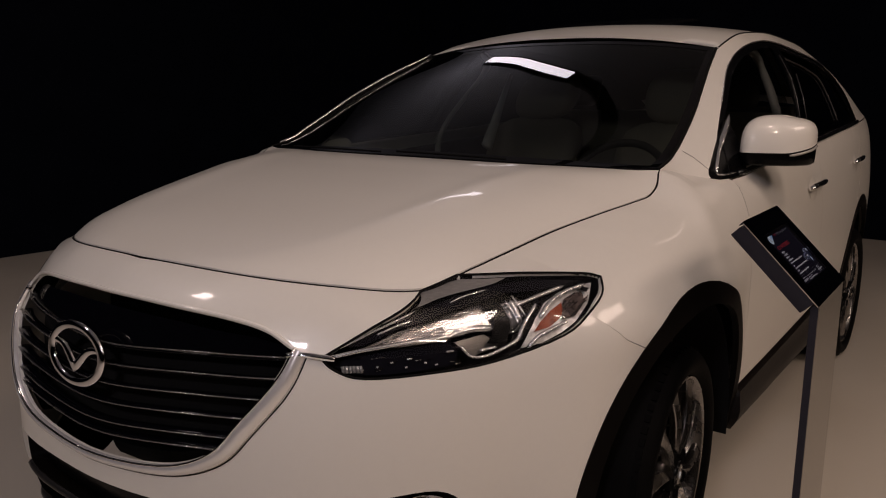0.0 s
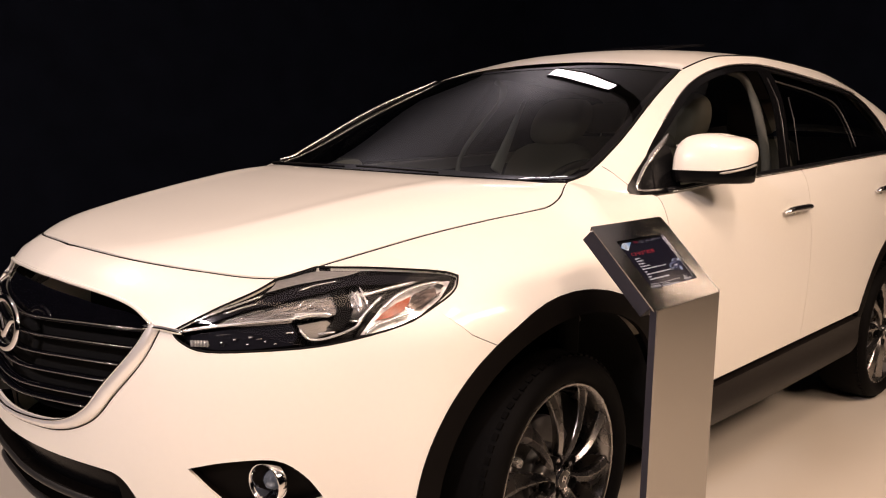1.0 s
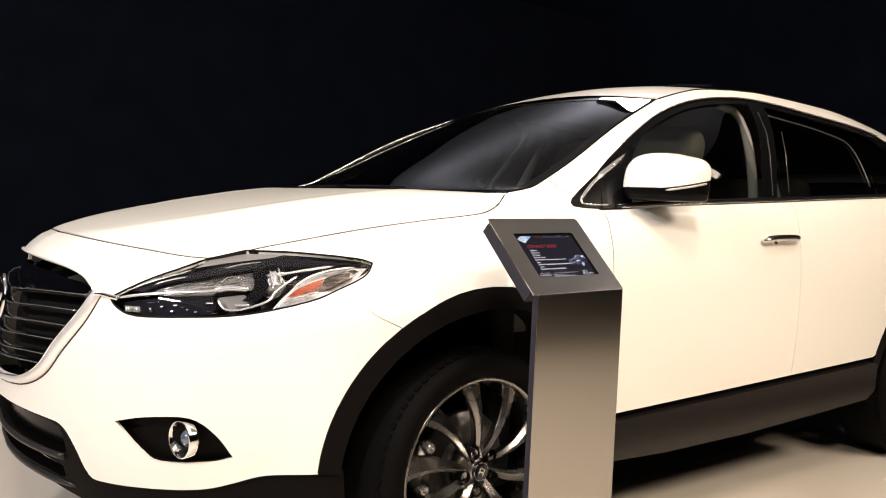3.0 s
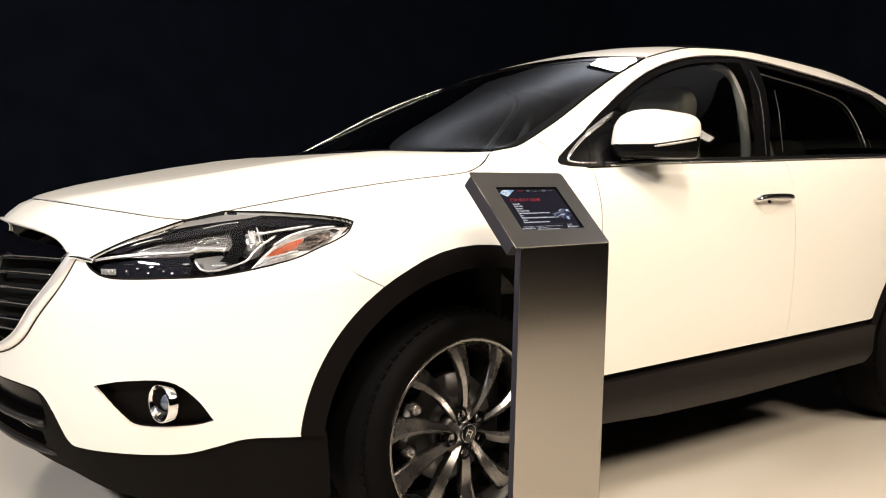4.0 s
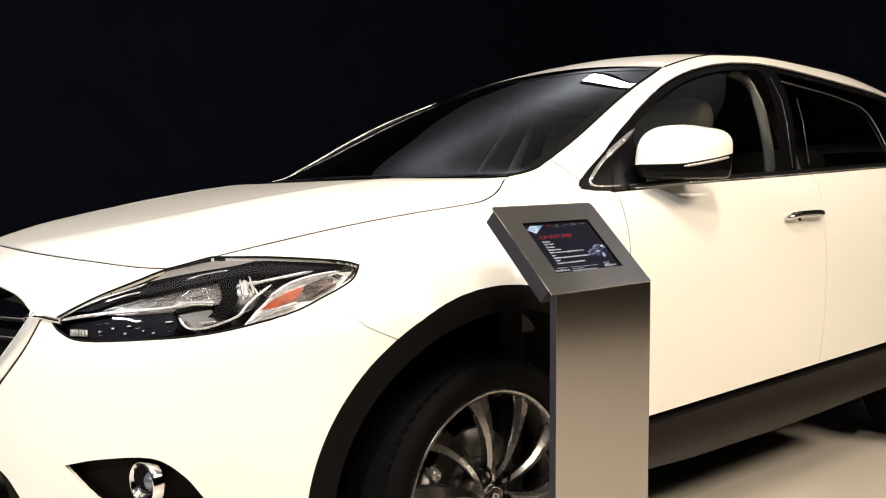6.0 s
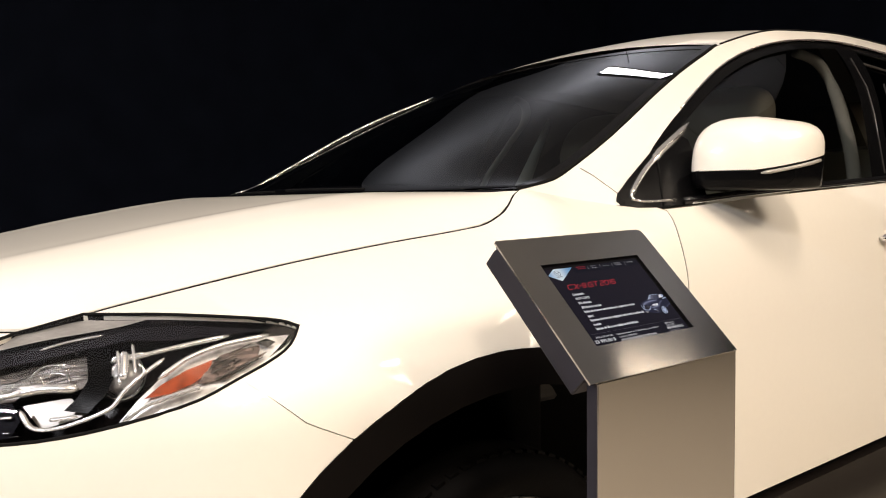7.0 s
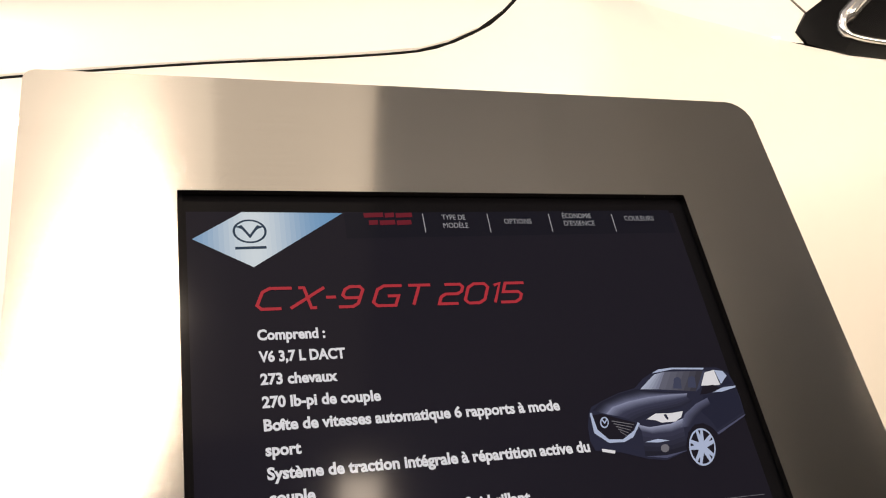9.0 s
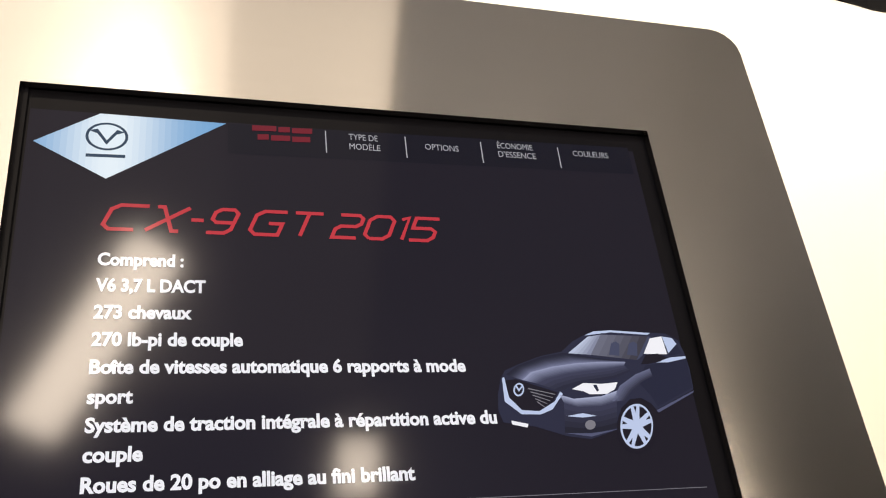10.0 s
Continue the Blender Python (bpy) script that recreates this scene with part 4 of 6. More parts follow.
def fog_lamp(flip):
    s, z = 0.808, 0.507
    c = skin(s, z, -0.004)
    n = (skin(s, z, 0.02) - c).normalized()
    n = (n + Vector((-1.1, 0.35, 0.0))).normalized()
    n = Vector((n.x, flip * n.y, n.z))
    where = Matrix.Translation((c.x, flip * c.y, c.z)) @ n.to_track_quat("-Y", "Z").to_matrix().to_4x4()
    bezel = lathe([(0.0535, 0.02), (0.0535, -0.004), (0.051, -0.008), (0.0485, -0.005), (0.046, 0.010), (0.036, 0.034)], 40)
    bmesh.ops.transform(bezel, matrix=where, verts=bezel.verts)
    lamp_ob = part("fog_lamp", bezel, CHROME, car, "round fog lamp in a chrome ring")
    back = lathe([(0.0005, 0.036), (0.02, 0.036), (0.037, 0.033)], 40)
    bmesh.ops.transform(back, matrix=where, verts=back.verts)
    part("reflector", back, CHROME, lamp_ob)
    bulb = lathe([(0.0005, 0.002), (0.010, 0.004), (0.019, 0.010), (0.025, 0.020), (0.027, 0.034)], 28)
    bmesh.ops.transform(bulb, matrix=where, verts=bulb.verts)
    part("lens", bulb, FOG_GLASS, lamp_ob, "blue-grey glass lens")
    # gloss black stripes stand in for dark reflections in the chrome bowl
    for k in range(7):
        a = k * math.tau / 7
        stripe = tube([(0.047 * math.cos(a), 0.004, 0.047 * math.sin(a)), (0.036 * math.cos(a), 0.030, 0.036 * math.sin(a))], 0.0028, 6)
        bmesh.ops.transform(stripe, matrix=where, verts=stripe.verts)
        part("reflector_rib", stripe, BLACK_GLOSS, lamp_ob)


def mirror(flip):
    """Door mirror: a squarish swept-back shell, white above and black below."""
    plan_ring = [Vector((x, y, 0)) for x, y in curve_through([(0.628, -0.935), (0.650, -1.005), (0.700, -1.072), (0.775, -1.112), (0.865, -1.112), (0.888, -1.075), (0.872, -1.0), (0.845, -0.925), (0.76, -0.905), (0.665, -0.905)], 6, closed=True)]
    mid = Vector((0.775, -1.005, 0))
    ramp = lambda t: (lambda k: k * k * (3 - 2 * k))(min(1, max(0, t)))

    def split(p):
        return 1.281 + 0.036 * ramp((-p.y - 0.98) / 0.13) * min(1, max(0, (p.x - 0.68) / 0.19))

    def shell(levels):
        bm = bmesh.new()
        rows = []
        for shrink, height in levels:
            rows.append([])
            for p in plan_ring:
                q = mid + (p - mid) * shrink
                z = height(p)
                rows[-1].append(bm.verts.new((q.x + 0.10 * max(0, z - 1.29), flip * q.y, z)))
        n = len(plan_ring)
        for r0, r1 in zip(rows, rows[1:]):
            for i in range(n):
                bm.faces.new((r0[i - 1], r0[i], r1[i], r1[i - 1]))
        bm.faces.new(rows[-1])
        bmesh.ops.recalc_face_normals(bm, faces=bm.faces)
        return bm

    def lens_height(k):
        return lambda p: split(p) + (1.408 - 0.008 * ramp((-p.y - 1.02) / 0.10) - split(p)) * k

    dome = [0, 0.18, 0.36, 0.52, 0.66, 0.78, 0.87, 0.935, 0.975, 0.995, 1.0]
    cap = part("mirror_cap", shell([((1 - k**3.6) ** (1 / 3.2) if k < 1 else 0.12, lens_height(k)) for k in dome]), PAINT, car, "white painted mirror cap")
    foot = part("mirror_foot", shell([(1.0, lambda p: split(p) - 0.002), (0.995, lambda p: split(p) - 0.5 * (split(p) - 1.240)), (0.97, lambda p: 1.245), (0.90, lambda p: 1.238), (0.3, lambda p: 1.236)]), PILLAR_BLACK, car, "satin black mirror underside")
    strip = [p for p in plan_ring if p.y < -1.06 and p.x < 0.845]
    strip.sort(key=lambda p: p.x)
    part("turn_lamp", tube([(p.x, flip * (p.y - 0.001), split(p) - 0.009) for p in strip], [0.002] + [0.0048] * (len(strip) - 1), 8, flat=0.9), TURN_STRIP, cap, "clear turn lamp strip")
    arm = tube([(0.655, flip * -0.862, 1.258), (0.69, flip * -0.90, 1.258), (0.74, flip * -0.96, 1.256)], [0.030, 0.026, 0.030], 12, flat=0.8)
    part("mirror_arm", arm, PILLAR_BLACK, car)


def handle(x0, x1, z, flip):
    xs = (x0 + x1) / 2 + (x1 - x0) / 2 * np.sin(np.linspace(-1.5, 1.5, 18))
    mid, half = (x0 + x1) / 2, (x1 - x0) / 2
    pts, rad = [], []
    for x in xs:
        q = (x - mid) / half
        p = skin(s_at(x), z + 0.004 * q, 0.008 + 0.022 * (1 - q**4))
        pts.append((p.x, flip * p.y, p.z))
        rad.append(0.0150 * (1 - 0.35 * q**8))
    grip = part("door_handle", tube(pts, rad, 12, flat=0.8), CHROME, car, "chrome door handle")
    inlay = []
    for x in xs[3:-3]:
        q = (x - mid) / half
        p = skin(s_at(x), z + 0.004 * q + 0.001, 0.0145 + 0.022 * (1 - q**4))
        inlay.append((p.x, flip * p.y, p.z))
    part("grip_inlay", tube(inlay, 0.0112, 10, flat=0.9), BLACK_GLOSS, grip, "dark reflecting face")
    cup = bmesh.new()
    rings = []
    for k in range(7):
        r = k / 6
        row = []
        for i in range(24):
            a = i * math.tau / 24
            s, zz = s_at(mid - 0.03) + 0.075 * r * math.cos(a), z - 0.004 + 0.05 * r * math.sin(a)
            p = skin(s, zz, 0.0015 + 0.004 * (1 - r**2))
            row.append(cup.verts.new((p.x, flip * p.y, p.z)))
        rings.append(row)
    for r0, r1 in zip(rings[1:], rings[2:]):
        for i in range(24):
            cup.faces.new((r0[i], r0[(i + 1) % 24], r1[(i + 1) % 24], r1[i]))
    cup.faces.new(rings[1])
    part("handle_cup", cup, PAINT, grip)


for flip in (1, -1):
    headlight(flip)
    fog_lamp(flip)
    mirror(flip)
    handle(1.375, 1.63, 1.098, flip)
    handle(2.465, 2.69, 1.148, flip)

SLAT_BRIGHT = shader("bright_slat_edge", (0.28, 0.275, 0.27), 0.2, 0.8, 0.05, 40)
GRILLE_BLACK = shader("deep_gloss_black", (0.0022, 0.0022, 0.0034), 0.07, 0, 0.2, 20, spec=0.22)
# grille: black mesh backing, slats, chrome frame and badge
FRAME_CHROME = shader("satin_frame_chrome", (0.90, 0.89, 0.87), 0.26, 0.6, 0.04, 30)
grille_half = curve_through([(0.0, 0.975), (0.15, 0.972), (0.31, 0.963), (0.43, 0.942), (0.505, 0.905), (0.505, 0.905), (0.47, 0.838), (0.395, 0.745), (0.335, 0.672), (0.24, 0.625), (0.10, 0.605), (0.0, 0.600)], 5)


opening = [tuple(p) for p in grille_half] + [(-a, b) for a, b in grille_half[::-1][1:-1]]
grille = part("grille", patch(opening, round_nose, 0.04, lift=-0.07), INNER, car, "gloss black grille with thin bright slats")
gx, gz = np.array([p[0] for p in grille_half[22:]]), np.array([p[1] for p in grille_half[22:]])
for z in (0.894, 0.848, 0.802, 0.757, 0.710, 0.680):
    reach = float(np.interp(z, gz[::-1], gx[::-1]))
    dip = lambda s: z - 0.024 * math.exp(-(s / 0.2) ** 2)
    pts = [round_nose(s, dip(s), -0.022) for s in np.linspace(-reach, reach, 31)]
    part("slat", tube(pts, 0.013, 8, flat=0.3), GRILLE_BLACK, grille)
    line = [round_nose(s, dip(s) - 0.003, -0.006) for s in np.linspace(-reach * 0.98, reach * 0.98, 31)]
    part("slat_edge", tube(line, 0.0017, 6), SLAT_BRIGHT, grille)
brow = [(-0.47, 0.925), (-0.40, 0.940), (-0.2, 0.955), (0.0, 0.960), (0.2, 0.955), (0.40, 0.940), (0.47, 0.925), (0.49, 0.905), (0.40, 0.895), (0.2, 0.885), (0.0, 0.878), (-0.2, 0.885), (-0.40, 0.895), (-0.49, 0.905)]
part("grille_brow", patch(brow, round_nose, 0.03, lift=-0.030), GRILLE_BLACK, grille, "gloss black upper panel of the grille")
low = [np.array(p) for p in grille_half[20:]]
frame_bm = bmesh.new()
frame_outer = []
rows = []
for i, p in enumerate(low):
    d = low[min(i + 1, len(low) - 1)] - low[max(i - 1, 0)]
    out = np.array((-d[1], d[0])) / np.hypot(*d)
    out = out if out @ (p - (0.0, 0.82)) > 0 else -out
    wide = 0.031 + 0.005 * min(1.0, i / 6) - 0.014 * ramp((i - 10) / 16)
    frame_outer.append(p + out * wide * 1.04)
    rows.append([round_nose(*(p + out * wide * a), h) for a, h in ((-0.01, -0.004), (0.0, 0.006), (0.2, 0.013), (0.55, 0.012), (0.9, 0.006), (1.0, -0.006))])
rows = rows + [[Vector((q.x, -q.y, q.z)) for q in r] for r in rows[::-1][1:]]
rows = [[frame_bm.verts.new(q) for q in r] for r in rows]
for r0, r1 in zip(rows, rows[1:]):
    for k in range(5):
        frame_bm.faces.new((r0[k], r0[k + 1], r1[k + 1], r1[k]))
bmesh.ops.recalc_face_normals(frame_bm, faces=frame_bm.faces)
for sgn in (1, -1):
    outer_line = [round_nose(sgn * q[0], q[1], 0.001) for q in frame_outer]
    part("frame_gap", tube(outer_line, 0.0016, 6), SEAM, car)
for sgn in (1, -1):
    inner_line = [round_nose(sgn * q[0], q[1], 0.009) for q in low]
    part("frame_edge", tube(inner_line, 0.0030, 6), CHROME, car, "bright inner edge of the grille frame")
part("grille_frame", frame_bm, FRAME_CHROME, car, "wide satin chrome frame under the grille")
topline = [tuple(p) for p in grille_half[:26]]
part("grille_lip", tube([round_nose(s, z, 0.002) for s, z in [(-a, b) for a, b in topline[::-1]] + topline[1:]], 0.006, 8), PAINT, car)
for flip in (1, -1):
    part("chrome_wing", tube(on_skin(curve_through([(0.488, 0.892), (0.53, 0.894), (0.575, 0.889), (0.60, 0.886)], 5), 0.004, flip), 0.0085, 8, flat=0.8), CHROME, car, "chrome wing joining grille and headlight")

badge_c = skin(0.0, 0.815, 0.03)


def badge_point(a, b):
    """Across and up from the badge's middle, leaning back with the nose."""
    return Vector((badge_c.x + 0.017 + 0.10 * b + 0.25 * a * a, badge_c.y + a + 0.03, badge_c.z + b))


oval = [badge_point(0.086 * math.cos(t), 0.069 * math.sin(t)) for t in np.linspace(0, math.tau, 49)[:-1]]
badge = part("badge", tube(oval, 0.0115, 10, closed=True, flat=0.7, up=(-1, 0, 0)), CHROME, car, "chrome oval badge with a winged shape")
wing_line = curve_through([(-0.084, 0.020), (-0.058, 0.019), (-0.034, 0.006), (0.0, -0.036), (0.0, -0.036), (0.034, 0.006), (0.058, 0.019), (0.084, 0.020)], 6)
span = len(wing_line) - 1
part("badge_wing", tube([badge_point(a, b) for a, b in wing_line], [0.006 + 0.006 * math.sin(math.pi * k / span) for k in range(span + 1)], 8, flat=0.6, up=(-1, 0, 0)), CHROME, badge)

# lower mouth
GREY_PLASTIC = shader("satin_grey_black_plastic", (0.016, 0.0155, 0.0155), 0.40, 0, 0.2, 60, 0.1, 500, spec=0.35)
mouth = [(-0.43, 0.50), (-0.36, 0.52), (0.0, 0.525), (0.36, 0.52), (0.43, 0.50), (0.44, 0.38), (0.40, 0.33), (0.0, 0.335), (-0.40, 0.33), (-0.44, 0.38)]
intake = part("lower_intake", patch(mouth, round_nose, 0.05, lift=-0.075), INNER, car, "dark lower air intake")
part("intake_bar", tube([round_nose(s, 0.409 - 0.02 * s * s, -0.016) for s in np.linspace(-0.405, 0.405, 31)], 0.0145, 10, flat=0.8), GREY_PLASTIC, intake)
part("chin_bar", tube([round_nose(s, 0.334 - 0.10 * s * s, -0.018) for s in np.linspace(-0.43, 0.43, 31)], [0.008, 0.012, 0.015] + [0.0175] * 25 + [0.015, 0.012, 0.008], 10, flat=0.8), GREY_PLASTIC, car, "black plastic chin spoiler")
part("mouth_panel", patch([(-0.40, 0.425), (0.40, 0.425), (0.395, 0.49), (0.34, 0.507), (0.0, 0.512), (-0.34, 0.507), (-0.395, 0.49)], round_nose, 0.03, lift=-0.045), PILLAR_BLACK, intake, "gloss black panel in the upper intake")


# wheels
def spoke_mesh():
    bm = bmesh.new()
    rows = []
    for r, w, y, d, bend in ((0.036, 0.0125, 0.012, 0.030, 0.0), (0.055, 0.012, 0.004, 0.033, 0.003), (0.08, 0.013, -0.001, 0.034, 0.007), (0.105, 0.015, -0.004, 0.033, 0.011), (0.13, 0.0175, -0.005, 0.032, 0.014), (0.16, 0.020, -0.005, 0.031, 0.0155), (0.19, 0.023, -0.003, 0.029, 0.014), (0.22, 0.027, 0.000, 0.027, 0.011), (0.25, 0.032, 0.003, 0.026, 0.005), (0.279, 0.042, 0.006, 0.024, -0.003)):
        # two flat faces that meet in a ridge near one edge
        cross = ((-1.0, d), (-1.0, 0.013), (-0.93, 0.009), (-0.36, 0.0), (-0.30, 0.0), (0.90, 0.015), (1.0, 0.021), (1.0, d + 0.006))
        rows.append([bm.verts.new((bend + w * a, y + h, r)) for a, h in cross])
    for a, b in zip(rows, rows[1:]):
        for i in range(len(a) - 1):
            bm.faces.new((a[i], a[i + 1], b[i + 1], b[i]))
    bmesh.ops.recalc_face_normals(bm, faces=bm.faces)
    me = bpy.data.meshes.new("spoke")
    bm.to_mesh(me)
    bm.free()
    me.materials.append(ALLOY)
    for p in me.polygons:
        p.use_smooth = True
    me.set_sharp_from_angle(angle=radians(14))
    return me


SPOKE = spoke_mesh()


PISTON = shader("cast_silver", (0.50, 0.49, 0.48), 0.25, 0.8, 0.2, 60)


def wheel(x, sgn):
    rim = part("wheel", lathe([(0.290, 0.012), (0.2915, 0.004), (0.2895, -0.001), (0.285, -0.002), (0.280, 0.002), (0.275, 0.010), (0.269, 0.022), (0.259, 0.04), (0.252, 0.10), (0.247, 0.20), (0.262, 0.235)], 72), ALLOY, car, "bright ten-spoke alloy wheel")
    rim.location = (x - 0.012, sgn * 0.985, 0.376)
    rim.rotation_euler = (0, radians(28 if sgn < 0 else -28), (0 if sgn < 0 else math.pi) + (radians(3.5) if x < 1 else 0.0))
    tyre = part("tyre", lathe([(0.285, 0.02), (0.290, 0.003), (0.296, -0.004), (0.308, -0.013), (0.326, -0.019), (0.344, -0.017), (0.357, -0.007), (0.366, 0.008), (0.3735, 0.028), (0.376, 0.05), (0.3765, 0.115), (0.376, 0.18), (0.3735, 0.205), (0.366, 0.225), (0.34, 0.245), (0.30, 0.242), (0.272, 0.22)], 96), RUBBER, rim, "black road tyre")
    lugs = bmesh.new()
    for k in range(72):
        a = k * math.tau / 72
        for r, y, h, tw in ((0.3715, 0.018, 0.003, 0.02),):
            c = Matrix.Rotation(a + tw, 4, "Y") @ Matrix.Translation((0, y, r)) @ Matrix.Diagonal((0.020, 0.016, h * 2, 1))
            bmesh.ops.create_cube(lugs, size=1, matrix=c)
    tread = part("tread", lugs, RUBBER, rim, smooth=False)
    tread["kind"] = "stuff"
    for k in range(10):
        sp = new("spoke", SPOKE)
        sp.parent = rim
        sp.rotation_euler = (0, radians(36 * k), 0)
    hub = part("hub", lathe([(0.0005, 0.000), (0.024, 0.000), (0.030, 0.003), (0.033, 0.010), (0.066, 0.016), (0.078, 0.03), (0.08, 0.06)], 40), ALLOY, rim)
    part("hub_cap", lathe([(0.0005, -0.006), (0.026, -0.006), (0.0305, -0.004), (0.032, 0.003)], 32), BLACK_GLOSS, rim, "black centre cap with a bright mark")
    part("cap_ring", lathe([(0.0265, -0.0055), (0.0275, -0.0070), (0.0285, -0.0055)], 32), SATIN, rim)
    mark = bmesh.new()
    for dx, dz, w, h in ((-0.009, 0.0, 0.003, 0.020), (0.009, 0.0, 0.003, 0.020), (0.0, -0.002, 0.012, 0.003), (0.0, 0.009, 0.010, 0.002)):
        bmesh.ops.create_cube(mark, size=1, matrix=Matrix.Translation((dx, -0.0065, dz)) @ Matrix.Diagonal((w, 0.002, h, 1)))
    part("cap_mark", mark, SATIN, rim, smooth=False)
    for k in range(5):
        a = radians(18 + 72 * k)
        well = lathe([(0.0185, 0.000), (0.0175, 0.034), (0.0005, 0.034)], 16)
        bmesh.ops.transform(well, matrix=Matrix.Translation((0.062 * math.sin(a), -0.004, 0.062 * math.cos(a))), verts=well.verts)
        part("nut_well", well, SEAM, rim)
        nut = lathe([(0.0005, 0.012), (0.006, 0.0125), (0.0085, 0.017), (0.009, 0.03)], 6)
        bmesh.ops.transform(nut, matrix=Matrix.Translation((0.062 * math.sin(a), 0.0, 0.062 * math.cos(a))), verts=nut.verts)
        part("wheel_nut", nut, CHROME, rim, smooth=False)
    part("brake_disc", lathe([(0.09, 0.085), (0.165, 0.085), (0.168, 0.09), (0.168, 0.11), (0.09, 0.11)], 64), DISC, rim)
    part("disc_hat", lathe([(0.0005, 0.055), (0.085, 0.055), (0.092, 0.06), (0.092, 0.10)], 48), ALLOY_DARK, rim)
    # black disc stands in for the shade at the back of the barrel
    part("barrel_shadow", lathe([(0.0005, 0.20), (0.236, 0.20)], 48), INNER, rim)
    cal = bmesh.new()
    for a, r, w, h, y0, y1 in ((-82, 0.175, 0.13, 0.05, 0.055, 0.13), (-60, 0.18, 0.032, 0.045, 0.045, 0.07), (-104, 0.18, 0.032, 0.045, 0.045, 0.07)):
        m = Matrix.Rotation(radians(a + (-28 if sgn < 0 else 28)), 4, "Y") @ Matrix.Translation((0, (y0 + y1) / 2, r)) @ Matrix.Diagonal((w, y1 - y0, h, 1))
        bmesh.ops.create_cube(cal, size=1, matrix=m)
    bmesh.ops.bevel(cal, geom=cal.edges[:], offset=0.006, segments=2, affect="EDGES")
    part("brake_caliper", cal, DISC, rim)
    for a in (-63, -101):
        piston = lathe([(0.0005, 0.036), (0.006, 0.036), (0.008, 0.032), (0.013, 0.032), (0.016, 0.037), (0.017, 0.07)], 20)
        turn = radians(a + (-28 if sgn < 0 else 28))
        bmesh.ops.transform(piston, matrix=Matrix.Translation((0.19 * math.sin(turn), 0, 0.19 * math.cos(turn))), verts=piston.verts)
        part("caliper_piston", piston, PISTON, rim, "silver caliper piston")
    return rim


for x in (0.0, 2.875):
    for sgn in (-1, 1):
        wheel(x, sgn)

# cabin
def seat(y, x=1.42):
    def pad(rows, w0):
        bm = bmesh.new()
        rings = []
        for cx, cz, t, w in rows:
            ring = []
            for i in range(20):
                a = i * math.tau / 20
                ca, sa = math.cos(a), math.sin(a)
                ring.append(bm.verts.new((cx + t * math.copysign(abs(ca) ** 0.6, ca), y + w * math.copysign(abs(sa) ** 0.5, sa), cz)))
            rings.append(ring)
        for r0, r1 in zip(rings, rings[1:]):
            for i in range(20):
                bm.faces.new((r0[i], r0[(i + 1) % 20], r1[(i + 1) % 20], r1[i]))
        bm.faces.new(rings[0][::-1])
        bm.faces.new(rings[-1])
        bmesh.ops.recalc_face_normals(bm, faces=bm.faces)
        return bm
    part("seat_back", pad([(x - 0.12, 0.72, 0.09, 0.22), (x - 0.06, 0.95, 0.09, 0.25), (x + 0.0, 1.16, 0.085, 0.255), (x + 0.03, 1.25, 0.08, 0.25), (x + 0.045, 1.31, 0.072, 0.225), (x + 0.055, 1.345, 0.055, 0.17), (x + 0.06, 1.36, 0.02, 0.10)], 0), SEAT, car, "beige leather seat back")
    rest = [(math.sin(a), math.cos(a)) for a in np.linspace(0.12, math.pi - 0.12, 13)]
    part("head_restraint", pad([(x + 0.075 - 0.035 * c, 1.475 - 0.125 * c, 0.085 * k**0.6, 0.165 * k**0.45) for k, c in rest[::-1]][::-1], 0), SEAT, car, "rounded beige leather head restraint")
    part("seat_cushion", pad([(x - 0.38, 0.60, 0.26, 0.22), (x - 0.38, 0.70, 0.28, 0.25), (x - 0.38, 0.76, 0.24, 0.22)], 0), SEAT, car)


seat(-0.42)
seat(0.36, 1.70)
part("rear_bench", box(2.15, 2.32, -0.68, 0.68, 0.75, 1.40, 0.06, 3), SEAT, car)
for y in (-0.42, 0.42):
    part("rear_headrest", box(2.24, 2.34, y - 0.12, y + 0.12, 1.42, 1.60, 0.04, 3), SEAT, car)
part("dashboard", box(0.16, 0.62, -0.80, 0.80, 0.75, 1.20, 0.07, 4), DASH, car, "dark dashboard")
wheel_ring = [Vector((0.78 + 0.09 * math.sin(t), -0.42 + 0.19 * math.cos(t), 1.12 + 0.165 * math.sin(t))) for t in np.linspace(0, math.tau, 37)[:-1]]
part("steering_wheel", tube(wheel_ring, 0.016, 8, closed=True), DASH, car)
part("steering_boss", box(0.72, 0.80, -0.50, -0.34, 1.06, 1.17, 0.02), DASH, car)
part("headliner", patch([(1.09, -0.97), (3.7, -0.97), (3.7, 0.97), (1.09, 0.97)], roof, 0.2, lift=-0.03, step_v=0.2), DASH, car)
for sgn in (1, -1):
    # pale trim on the pillar behind the front door, with its belt
    pts = curve_through([(1.52, sgn * -0.66, 1.685), (1.60, sgn * -0.685, 1.66), (1.635, sgn * -0.715, 1.59), (1.60, sgn * -0.775, 1.47), (1.54, sgn * -0.845, 1.28), (1.52, sgn * -0.86, 1.0)], 6)
    part("pillar_trim", tube(pts, 0.022, 10, flat=0.7), TRIM_GREY, car, "pale grey pillar trim")
